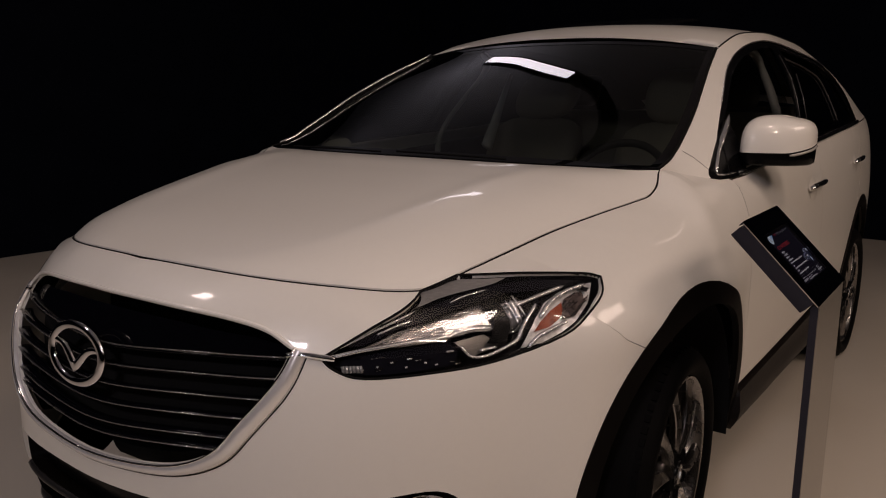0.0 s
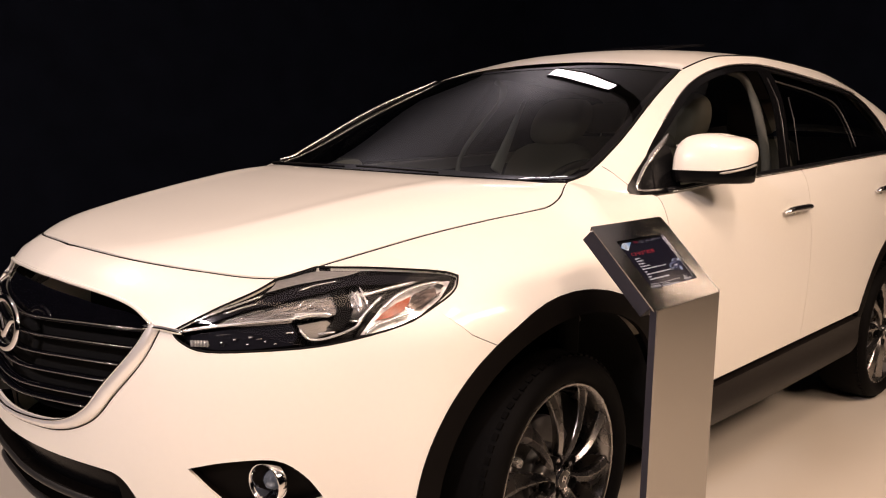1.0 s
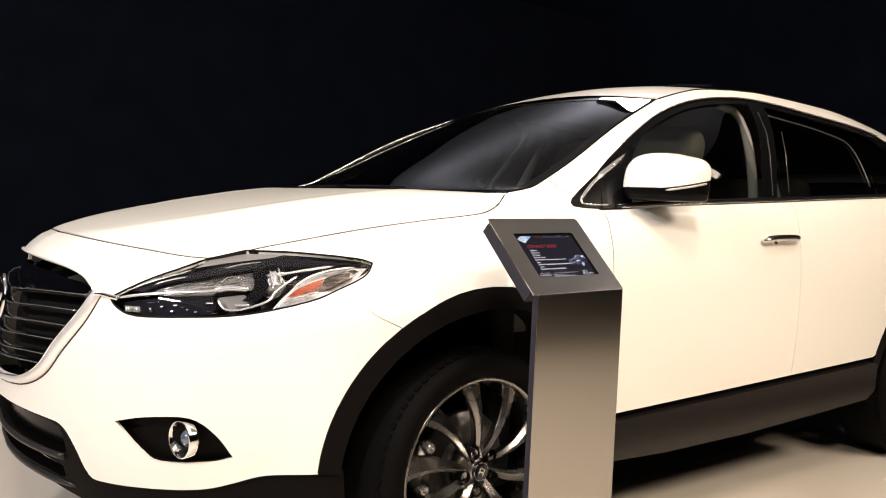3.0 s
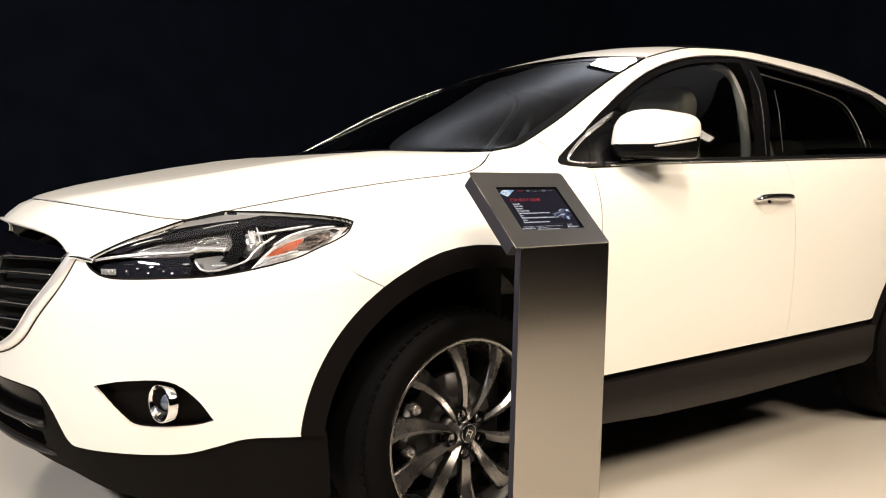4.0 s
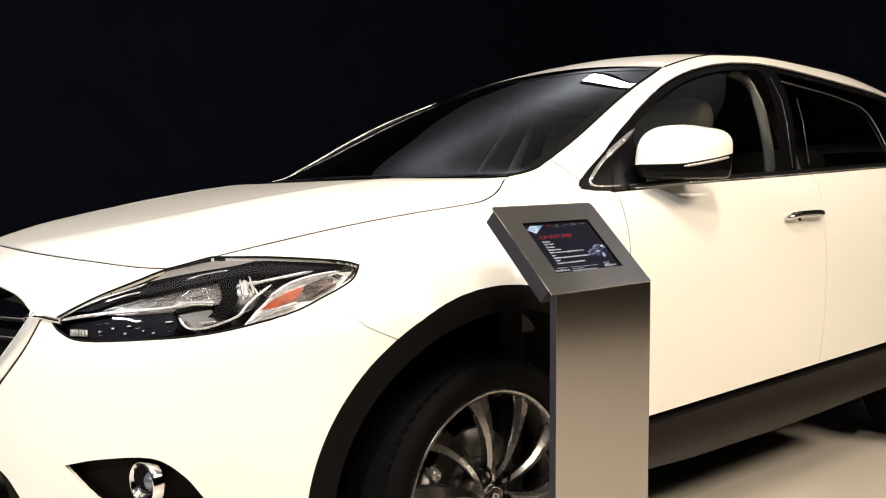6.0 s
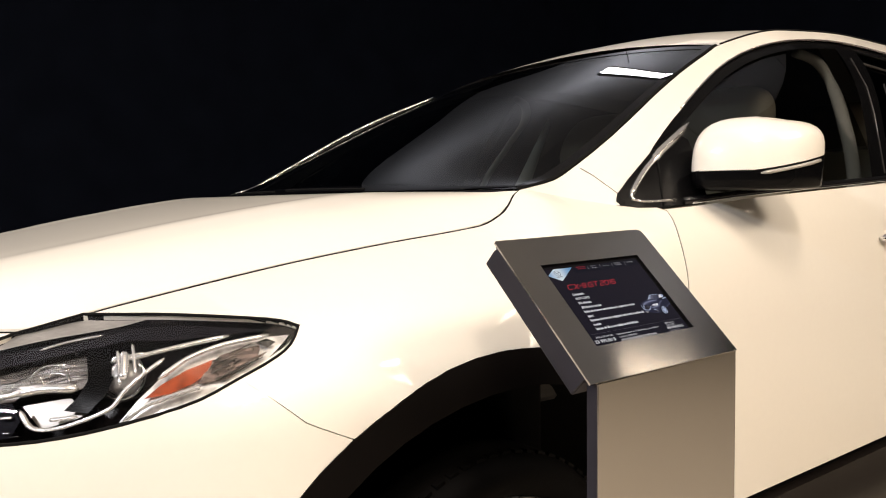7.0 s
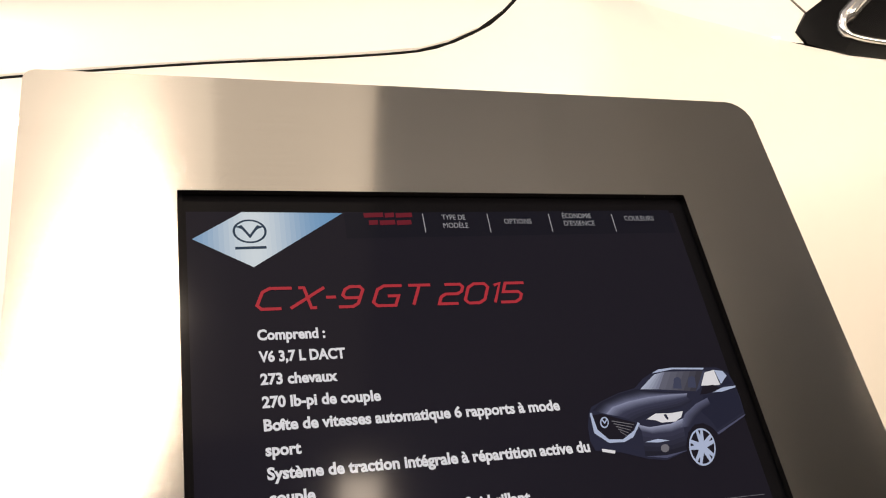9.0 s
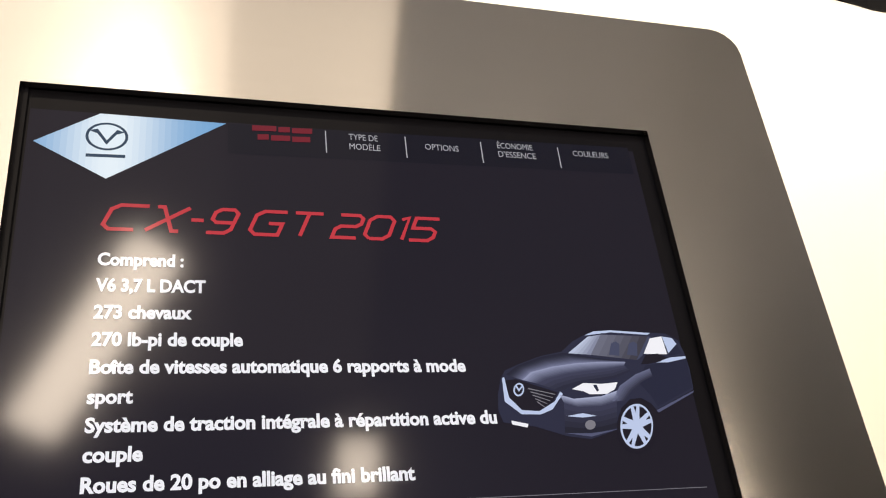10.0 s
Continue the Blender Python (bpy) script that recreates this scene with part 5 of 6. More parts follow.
# black ceramic band round the windscreen, wipers and scuttle
CERAMIC = shader("black_ceramic_band", (0.003, 0.003, 0.0035), 0.02, 0, 0.1, 20, spec=0.5)
for v0, v1 in ((0.0, 0.035), (0.955, 0.985)):
    part("glass_band", grid_sheet(windscreen, -0.985, 0.985, v0, v1, 91, 5, 0.0015), CERAMIC, car)
for sgn in (1, -1):
    part("glass_band", grid_sheet(windscreen, *sorted((sgn * 0.955, sgn * 0.99)), 0.0, 0.985, 6, 61, 0.0025), CERAMIC, car)
    part("pillar_seam", tube([windscreen(sgn * 0.992, v, 0.001) for v in np.linspace(0, 0.99, 30)], 0.005, 6), SEAM, car)
part("scuttle", tube([cowl(b) + Vector((0.004, 0, -0.010)) for b in np.linspace(-0.985, 0.985, 41)], 0.010, 8), BLACK_GLOSS, car)
for b0, b1 in ((-0.42, 0.12), (0.20, 0.80)):
    pts = [windscreen(b0 + (b1 - b0) * t, 0.014 + 0.012 * t * (1 - 0.35 * t), 0.002) for t in np.linspace(0, 1, 12)]
    part("wiper", tube(pts, 0.0035, 6), INNER, car, "black wiper blade")
# roof glass tilted open, and a thin trim over the windscreen
part("roof_glass", patch([(1.50, -0.45), (1.95, -0.45), (1.95, 0.45), (1.50, 0.45)], lambda x, b, d=0: roof(x, b, d) + Vector((0, 0, 0.004 + 0.05 * (x - 1.5) / 0.45)), 0.1, flange=0.012, step_v=0.15), BLACK_GLOSS, car, "dark roof glass tilted open")

# satin chrome tube added as the highlight on the far pillar's edge, seen past the windscreen
edge = [windscreen(1.0, v, 0.006 + 0.010 * math.sin(math.pi * v)) for v in np.linspace(0.05, 0.985, 30)]
part("far_pillar_edge", tube(edge, [0.005] + [0.0075] * 20 + [0.007] * 6 + [0.005] * 3, 8), SATIN, car, "satin chrome tube for the highlight along the far windscreen pillar")
# the body widens evenly from the near to the far side, most below the belt
for ob in car.children_recursive:
    if ob.type != "MESH" or ob.name.split(".")[0] in ("spoke",) or (ob.parent != car and ob.parent.location.length > 0):
        continue
    if ob.location.length > 0:
        ob.location.y += 0.15 if ob.location.y > 0 else 0.0
        continue
    for v in ob.data.vertices:
        if v.co.x < -0.3:
            v.co.x -= 0.035 * ramp((v.co.y - 0.05) / 0.45) * ramp((0.97 - v.co.z) / 0.15) * ramp((-0.3 - v.co.x) / 0.5) * (1 + 0.7 * ramp((0.6 - v.co.z) / 0.25))
        v.co.y += 0.055 * ramp((v.co.y - 0.15) / 0.45) * ramp((0.12 - v.co.x) / 0.3) * ramp((v.co.x + 1.08) / 0.35)
        k = min(1.0, max(0.0, (v.co.y + 0.5) / 0.95))
        high = min(1.0, max(0.0, (v.co.z - 1.22) / 0.45))
        if ob.name.startswith(("windscreen", "glass_band", "pillar_seam", "scuttle", "wiper")):
            v.co.y += 0.15 * min(1.0, max(0.0, (v.co.y / 0.75 + 1) / 2)) * (1 - 0.75 * high)
            continue
        outside = ob.name.startswith(("mirror_c", "mirror_f", "mirror_a", "turn_lamp"))
        v.co.z -= 0.15 if outside and v.co.y > 0 else 0.0
        v.co.y += 0.15 * k * k * (3 - 2 * k) * (1 - 0.75 * high)
STRAP = shader("pale_webbing", (0.88, 0.88, 0.88), 0.7, 0, 0.05, 60)
# pale strap beside the far front seat, and the dark joints along the roof
strap = curve_through([(1.44, 0.62, 1.20), (1.50, 0.612, 1.32), (1.565, 0.605, 1.45), (1.635, 0.595, 1.585)], 5)
part("seat_belt", tube(strap, [0.048 - 0.034 * k / (len(strap) - 1) for k in range(len(strap))], 8, flat=0.45, up=(0, 1, 0)), STRAP, car, "pale grey seat belt")
for sgn in (1, -1):
    ditch = [Vector((x, sgn * (ROOF_EDGE(x)[0] + 0.002) + (0.045 if sgn < 0 else 0.0), ROOF_EDGE(x)[1] + 0.002)) for x in np.linspace(1.09, 3.85, 40)]
    if sgn > 0:
        part("roof_joint", tube(ditch, 0.0035, 6), SEAM, car)

# ---- information stand ----
kiosk = thing("kiosk", "brushed steel information stand with tilted touch screen beside car", "kiosk", (0.02, -1.285, 0))
KU = Vector((0.9996, -0.0105, 0.0272)).normalized()
KV = Vector((-0.0422, 0.7052, 0.7077)).normalized()
KN = KU.cross(KV).normalized()
KO = Vector((-0.148, -1.289, 0.965))
KW, KL = 0.3336, 0.2688
LID = Matrix((( KU.x, KV.x, KN.x, KO.x), (KU.y, KV.y, KN.y, KO.y), (KU.z, KV.z, KN.z, KO.z), (0, 0, 0, 1)))
HOME = Matrix.Translation(kiosk.location).inverted()


def kpart(name, bm, material, parent, label="", smooth=False, lid=True):
    """A part given in the lid's own across, up and out."""
    bmesh.ops.transform(bm, matrix=HOME @ LID if lid else HOME, verts=bm.verts)
    return part(name, bm, material, parent, label, smooth)


def rounded(x0, x1, y0, y1, r0, r1, r2, n=5):
    """A rectangle with its lower corners rounded by r0, its upper right one by r1 and its upper left one by r2."""
    out = []
    for cx, cy, r, a in ((x1, y0, r0, -90), (x1, y1, r1, 0), (x0, y1, r2, 90), (x0, y0, r0, 180)):
        if r == 0:
            out.append((cx, cy))
            continue
        ox, oy = cx - math.copysign(r, cx - (x0 + x1) / 2), cy - math.copysign(r, cy - (y0 + y1) / 2)
        out += [(ox + r * math.cos(radians(a + 90 * k / n)), oy + r * math.sin(radians(a + 90 * k / n))) for k in range(n + 1)]
    return out


SX0, SX1, SY0, SY1 = 0.0566, 0.2782, 0.0559, 0.2127      # screen opening
outer = rounded(0.0, KW, 0.0, KL, 0.0, 0.012, 0.005)
inner = rounded(SX0, SX1, SY0, SY1, 0.0, 0.0, 0.0)


def framed_plate(z0, z1):
    """The lid: a plate with the screen's opening through it."""
    bm = bmesh.new()
    levels = []
    for z in (z0, z1):
        levels.append(([bm.verts.new((x, y, z)) for x, y in outer], [bm.verts.new((x, y, z)) for x, y in inner]))
    for lv in levels:
        edges = []
        for loop in lv:
            for i in range(len(loop)):
                edges.append(bm.edges.new((loop[i - 1], loop[i])))
        bmesh.ops.triangle_fill(bm, edges=edges, use_beauty=True)
    for k in (0, 1):
        a, b = levels[0][k], levels[1][k]
        for i in range(len(a)):
            bm.faces.new((a[i - 1], a[i], b[i], b[i - 1]))
    bmesh.ops.recalc_face_normals(bm, faces=bm.faces)
    return bm


lid = kpart("lid", framed_plate(-0.003, 0.0), STEEL_TOP, kiosk, "brushed steel lid framing the screen")
for x in (0.0, KW - 0.003):
    kpart("lid_edge", box(x, x + 0.003, 0.012, KL - 0.012, -0.034, -0.003), KIOSK_DARK, lid)
kpart("lid_edge", box(0.012, KW - 0.012, KL - 0.003, KL, -0.016, -0.003), KIOSK_DARK, lid)
case = kpart("case", box(0.0035, KW - 0.006, 0.012, KL - 0.006, -0.046, -0.0125, 0.003), KIOSK_DARK, kiosk, "dark blue-black case under the lid")
post_bm = box(KO.x + 0.016, KO.x + KW + 0.003, KO.y + 0.0005, KO.y + 0.014, 0.012, KO.z - 0.0015, 0.0015)
for v in post_bm.verts:
    v.co.z += KU.z * (v.co.x - KO.x) if v.co.z > 0.5 else 0.0
post = kpart("post", post_bm, STEEL, kiosk, "brushed steel post, a folded sheet", lid=False)
for x in (KO.x + 0.0148, KO.x + KW + 0.0038):
    kpart("post_edge", box(x - 0.0008, x + 0.0008, KO.y + 0.002, KO.y + 0.020, 0.012, 0.962), KIOSK_DARK, post, "dark folded edge", lid=False)
kpart("base_plate", box(-0.19, 0.23, -1.36, -1.06, 0.0, 0.012, 0.002), STEEL, kiosk, "steel base plate", lid=False)

SCREEN_OFF = glow("screen_black", (0, 0, 0), 0)
# screen: glass panel sunk behind the lid, with its picture lit from within
panel = kpart("screen", box(SX0 - 0.006, SX1 + 0.006, SY0 - 0.006, SY1 + 0.006, -0.012, -0.0042), SCREEN_OFF, kiosk, "lit touch screen with French specification text")
SCREEN_BACK = glow("screen_backlight", (0.0080, 0.0070, 0.0145), 0.9)
WHITE_INK = glow("screen_white", (0.80, 0.82, 0.86), 1.0)
RED_INK = glow("screen_red", (0.54, 0.035, 0.05), 0.9)
GREY_INK = glow("screen_grey", (0.20, 0.20, 0.23), 0.9)
DIM_RED = glow("screen_dim_red", (0.17, 0.010, 0.022), 0.9)
DUSK_INK = glow("screen_dusk", (0.0035, 0.0042, 0.011), 0.9)
NAVY_INK = glow("screen_navy", (0.020, 0.023, 0.050), 0.9)
SLATE_INK = glow("screen_slate", (0.055, 0.065, 0.12), 0.9)
INK_DARK = glow("screen_emblem_ink", (0.03, 0.06, 0.10), 0.9)
TAB_INK = glow("screen_tab_grey", (0.42, 0.43, 0.47), 0.9)


# the page fills the opening; its own across and up run over 0.227 by 0.160
PAGE = Matrix.Translation((SX0, SY0, 0)) @ Matrix.Diagonal(((SX1 - SX0) / 0.227, (SY1 - SY0) / 0.160, 1, 1)) @ Matrix.Translation((-0.0525, -0.0565, 0))


def flat(name, points, z, material, label=""):
    bm = bmesh.new()
    bm.faces.new([bm.verts.new((x, y, z)) for x, y in points])
    bmesh.ops.triangulate(bm, faces=bm.faces)
    bmesh.ops.transform(bm, matrix=PAGE, verts=bm.verts)
    return kpart(name, bm, material, panel, label)


flat("picture_ground", [(0.0555, 0.0565), (0.2735, 0.0565), (0.2735, 0.209), (0.0555, 0.209)], -0.0041, SCREEN_BACK)


def writing(text, x, y, width, size, material, shear=0.0, bold=0.0):
    """A line of text from (x, y), fitted to a width."""
    data = bpy.data.curves.new("text", "FONT")
    data.body, data.size, data.shear, data.offset = text, size, shear, bold
    data.resolution_u = 3
    temp = new("text_line", data)
    me = bpy.data.meshes.new_from_object(temp.evaluated_get(bpy.context.evaluated_depsgraph_get()))
    bpy.data.objects.remove(temp)
    xs = [v.co.x for v in me.vertices]
    k = width / (max(xs) - min(xs))
    x_min = min(xs)
    for v in me.vertices:
        v.co = HOME @ LID @ PAGE @ Vector((x + (v.co.x - x_min) * k, y + v.co.y, -0.0038))
    me.materials.clear()
    me.materials.append(material)
    ob = new("text_line", me)
    ob.parent = panel
    return ob


LETTERS = {
    "C": (0.110, [[(0.110, 1), (0.022, 1), (0.0, 0.82), (0.0, 0.18), (0.022, 0), (0.100, 0)]]),
    "X": (0.100, [[(0.0, 1), (0.022, 1), (0.082, 0), (0.104, 0)], [(0.104, 1), (0.0, 0)]]),
    "-": (0.040, [[(0.0, 0.5), (0.040, 0.5)]]),
    "9": (0.075, [[(0.0, 0), (0.058, 0), (0.075, 0.16), (0.075, 0.84), (0.058, 1), (0.016, 1), (0.0, 0.86), (0.0, 0.58), (0.016, 0.44), (0.075, 0.44)]]),
    "G": (0.100, [[(0.098, 1), (0.022, 1), (0.0, 0.82), (0.0, 0.18), (0.022, 0), (0.098, 0), (0.098, 0.48), (0.052, 0.48)]]),
    "T": (0.096, [[(0.0, 1), (0.096, 1)], [(0.048, 1), (0.048, 0)]]),
    "2": (0.084, [[(0.0, 1), (0.068, 1), (0.084, 0.86), (0.084, 0.62), (0.068, 0.5), (0.016, 0.5), (0.0, 0.36), (0.0, 0), (0.084, 0)]]),
    "0": (0.088, [[(0.020, 0), (0.068, 0), (0.088, 0.18), (0.088, 0.82), (0.068, 1), (0.020, 1), (0.0, 0.82), (0.0, 0.18), (0.020, 0)]]),
    "1": (0.024, [[(0.0, 0.90), (0.024, 1), (0.024, 0)]]),
    "5": (0.086, [[(0.086, 1), (0.0, 1), (0.0, 0.54), (0.068, 0.54), (0.086, 0.40), (0.086, 0.16), (0.068, 0), (0.0, 0)]]),
}


def stroked(text, x, y, width, height, weight, slant, material):
    """A line of wide letters drawn in strokes of one weight, leaning by slant."""
    ink = sum(LETTERS[c][0] for c in text if c != " ")
    gap = 0.026
    total = ink + gap * (len(text) - 1) + 0.010 * text.count(" ")
    k, at = (width - slant * height) / total, 0.0
    bm = bmesh.new()
    for c in text:
        if c == " ":
            at += gap + 0.010
            continue
        for path in LETTERS[c][1]:
            pts = [np.array((x + (at + a) * k + slant * height * b, y + height * b)) for a, b in path]
            left, right = [], []
            for i, q in enumerate(pts):
                d0 = q - pts[i - 1] if i else pts[1] - q
                d1 = pts[i + 1] - q if i + 1 < len(pts) else q - pts[i - 1]
                n0, n1 = [np.array((-d[1], d[0])) / np.hypot(*d) for d in (d0, d1)]
                n = n0 + n1
                n = n / max(0.55, float(n @ n) / 2)
                left.append(bm.verts.new((*(q + n * weight / 2), -0.0038)))
                right.append(bm.verts.new((*(q - n * weight / 2), -0.0038)))
            for i in range(len(pts) - 1):
                bm.faces.new((left[i], right[i], right[i + 1], left[i + 1]))
        at += LETTERS[c][0] + gap
    bmesh.ops.recalc_face_normals(bm, faces=bm.faces)
    bmesh.ops.transform(bm, matrix=PAGE, verts=bm.verts)
    return kpart("text_line", bm, material, panel)


stroked("CX-9 GT 2015", 0.0796, 0.1659, 0.1105, 0.0086, 0.00125, 0.42, RED_INK)
for text, y, x1 in (("Comprend :", 0.1535, 0.1047), ("V6 3,7 L DACT", 0.1449, 0.1114), ("273 chevaux", 0.1362, 0.1075), ("270 lb-pi de couple", 0.1276, 0.1226), ("Boîte de vitesses automatique 6 rapports à mode", 0.1192, 0.1927),
                    ("sport", 0.1104, 0.0918), ("Système de traction intégrale à répartition active du", 0.1022, 0.2009), ("couple", 0.0940, 0.0952), ("Roues de 20 po en alliage au fini brillant", 0.0858, 0.1726)):
    writing(text, 0.0795, y, x1 - 0.0795, 0.0058, WHITE_INK, bold=0.00022)
writing("TYPE DE", 0.1600, 0.2052, 0.0105, 0.0036, TAB_INK)
writing("MODÈLE", 0.1600, 0.2012, 0.0112, 0.0036, TAB_INK)
writing("OPTIONS", 0.1880, 0.2032, 0.0128, 0.0036, TAB_INK)
writing("ÉCONOMIE", 0.2163, 0.2060, 0.0142, 0.0036, TAB_INK)
writing("D'ESSENCE", 0.2163, 0.2022, 0.0150, 0.0036, TAB_INK)
writing("COULEURS", 0.2470, 0.2048, 0.0150, 0.0036, TAB_INK)
for x in (0.1515, 0.1806, 0.2096, 0.2408):
    flat("tab_line", [(x, 0.1990), (x + 0.0004, 0.1990), (x + 0.0004, 0.2082), (x, 0.2082)], -0.0038, TAB_INK)
for y, words in ((0.2062, ((0.1262, 0.1345), (0.1352, 0.1392), (0.1399, 0.1470))), (0.2026, ((0.1280, 0.1318), (0.1326, 0.1392), (0.1399, 0.1462)))):
    for x0, x1 in words:
        flat("tab_bar", [(x0, y), (x1, y + 0.0003), (x1, y + 0.0025), (x0, y + 0.0022)], -0.0038, DIM_RED)
flat("tab_strip", [(0.1180, 0.1965), (0.2715, 0.1985), (0.2715, 0.2105), (0.1180, 0.2085)], -0.0040, DUSK_INK)
# emblem corner
EMBLEM_X = (0.0575, 0.0769, 0.0801, 0.1175)
emblem_top = lambda x: float(np.interp(x, (EMBLEM_X[0], EMBLEM_X[1], EMBLEM_X[3]), (0.1965, 0.2088, 0.2084)))
emblem_low = lambda x: float(np.interp(x, (EMBLEM_X[0], EMBLEM_X[2], EMBLEM_X[3]), (0.1965, 0.1839, 0.2084)))
cuts = sorted(set(np.linspace(EMBLEM_X[0], EMBLEM_X[3], 31).tolist() + [EMBLEM_X[1], EMBLEM_X[2]]))
for x0, x1 in zip(cuts, cuts[1:]):
    near = math.exp(-((((x0 + x1) / 2 - 0.0810) / 0.0165) ** 2))
    ink = glow("screen_emblem_blend", tuple(a + (b - a) * near for a, b in zip((0.16, 0.38, 0.66), (0.78, 0.90, 0.96))), 0.9)
    corners = [(x0, emblem_low(x0)), (x1, emblem_low(x1)), (x1, emblem_top(x1)), (x0, emblem_top(x0))]
    flat("emblem_field", [q for i, q in enumerate(corners) if q != corners[i - 1]], -0.0039, ink, "pale blue corner field")
oval = [(0.0795 + 0.0066 * math.cos(t), 0.1998 + 0.0054 * math.sin(t)) for t in np.linspace(0, math.tau, 33)]
bm = bmesh.new()
ringo = [(bm.verts.new((x, y, -0.0037)), bm.verts.new((0.0795 + (x - 0.0795) * 0.86, 0.1998 + (y - 0.1998) * 0.86, -0.0037))) for x, y in oval[:-1]]
for i in range(len(ringo)):
    bm.faces.new((ringo[i - 1][0], ringo[i][0], ringo[i][1], ringo[i - 1][1]))
bmesh.ops.transform(bm, matrix=PAGE, verts=bm.verts)
kpart("emblem_ring", bm, INK_DARK, panel)
flat("emblem_wing", [(0.0738, 0.2018), (0.0765, 0.2026), (0.0795, 0.1983), (0.0825, 0.2026), (0.0852, 0.2018), (0.0825, 0.2008), (0.0795, 0.1966), (0.0765, 0.2008)], -0.0037, INK_DARK)
flat("emblem_bar", [(0.0735, 0.1916), (0.0855, 0.1919), (0.0855, 0.1931), (0.0735, 0.1928)], -0.0037, INK_DARK)
# foot of the page
flat("rule", [(0.060, 0.0795), (0.270, 0.0795), (0.270, 0.0797), (0.060, 0.0797)], -0.0038, GREY_INK)
writing("PRIX À PARTIR DE:", 0.0665, 0.0712, 0.0365, 0.0040, WHITE_INK)
writing("33 995,00 $", 0.0592, 0.0628, 0.0440, 0.0078, WHITE_INK, bold=0.0001)
writing("Frais de transport et de préparation pour tous les", 0.1118, 0.0708, 0.0961, 0.0040, WHITE_INK)
writing("modèles: 1 895,00 $", 0.1130, 0.0652, 0.0390, 0.0040, WHITE_INK)
writing("PRIX DES GROUPES D'OPTIONS", 0.1131, 0.0592, 0.0803, 0.0048, WHITE_INK, bold=0.0001)
writing("VÉHICULE TEL", 0.2270, 0.0742, 0.0225, 0.0036, WHITE_INK)
writing("QU'EXPOSÉ:", 0.2280, 0.0700, 0.0190, 0.0036, WHITE_INK)
writing("48 090,00 $", 0.2246, 0.0640, 0.0402, 0.0062, WHITE_INK, bold=0.0001)
flat("small_print", [(0.2265, 0.0597), (0.2519, 0.0597), (0.2519, 0.0615), (0.2265, 0.0615)], -0.0038, GREY_INK)
# the small picture of a car, drawn in its own across and up
pc = lambda pts: [(0.2038 + 0.0717 * a + 0.0083 * (b - 0.55), 0.0963 + 0.0372 * b) for a, b in pts]
DEEP_INK = glow("screen_deep_navy", (0.014, 0.017, 0.040), 0.9)
MIST_INK = glow("screen_mist", (0.085, 0.095, 0.17), 0.9)
SHINE_INK = glow("screen_pale_blue", (0.50, 0.60, 0.82), 0.9)
flat("pictured_body", pc([(0.006, 0.551), (0.023, 0.622), (0.08, 0.673), (0.195, 0.755), (0.299, 0.796), (0.356, 0.898), (0.437, 0.98), (0.552, 1.004), (0.713, 0.99), (0.851, 0.976), (0.92, 0.908), (0.954, 0.776), (0.977, 0.633), (0.994, 0.429), (0.793, 0.245), (0.764, 0.306), (0.713, 0.357), (0.655, 0.347), (0.609, 0.265), (0.598, 0.082), (0.46, 0.0), (0.345, 0.031), (0.184, 0.122), (0.034, 0.163), (0.006, 0.265), (-0.002, 0.408)]), -0.00395, NAVY_INK)


def blend(name, first, last, ink0, ink1, z, n=7, bow=1.0):
    """Strips between two lines of the picture, their ink passing from one to the other."""
    a, b = np.array(first), np.array(last)
    for k in range(n):
        f0, f1 = k / n, (k + 1) / n
        mix = ((k + 0.5) / n) ** bow
        ink = glow("screen_blend", tuple(p + (q - p) * mix for p, q in zip(ink0, ink1)), 0.9)
        flat(name, pc([tuple(p) for p in a + (b - a) * f0] + [tuple(p) for p in (a + (b - a) * f1)[::-1]]), z, ink)


hood_top = [(0.030, 0.585), (0.080, 0.663), (0.195, 0.745), (0.305, 0.785), (0.483, 0.733), (0.632, 0.700)]
hood_ridge = [(0.110, 0.535), (0.150, 0.605), (0.253, 0.655), (0.380, 0.688), (0.500, 0.698), (0.632, 0.698)]
hood_low = [(0.184, 0.500), (0.230, 0.545), (0.330, 0.590), (0.430, 0.615), (0.540, 0.635), (0.625, 0.660)]
blend("pictured_hood", hood_top, hood_ridge, (0.012, 0.014, 0.030), (0.17, 0.19, 0.31), -0.0039, 9, 2.2)
blend("pictured_hood", hood_ridge, hood_low, (0.34, 0.38, 0.56), (0.045, 0.050, 0.095), -0.0039, 7, 0.6)
blend("pictured_hood_side", hood_low, [(0.30, 0.430), (0.34, 0.460), (0.42, 0.500), (0.50, 0.520), (0.58, 0.545), (0.66, 0.610)], (0.045, 0.050, 0.095), (0.014, 0.016, 0.034), -0.0039, 4)
blend("pictured_glass", [(0.333, 0.780), (0.385, 0.865), (0.431, 0.939)], [(0.450, 0.765), (0.475, 0.865), (0.500, 0.962)], (0.52, 0.60, 0.76), (0.20, 0.22, 0.32), -0.00385, 5)
blend("pictured_glass", [(0.450, 0.765), (0.475, 0.865), (0.500, 0.962)], [(0.690, 0.715), (0.725, 0.835), (0.753, 0.947)], (0.15, 0.16, 0.22), (0.035, 0.034, 0.048), -0.00385, 6)
for a in (0.545, 0.640):
    flat("pictured_seat", pc([(a, 0.765), (a + 0.01, 0.875), (a + 0.035, 0.895), (a + 0.055, 0.870), (a + 0.055, 0.755)]), -0.00382, SLATE_INK)
blend("pictured_wing", [(0.563, 0.330), (0.60, 0.470), (0.68, 0.575), (0.759, 0.632)], [(0.621, 0.330), (0.665, 0.430), (0.72, 0.510), (0.775, 0.560)], (0.13, 0.145, 0.24), (0.020, 0.022, 0.045), -0.0038, 6)
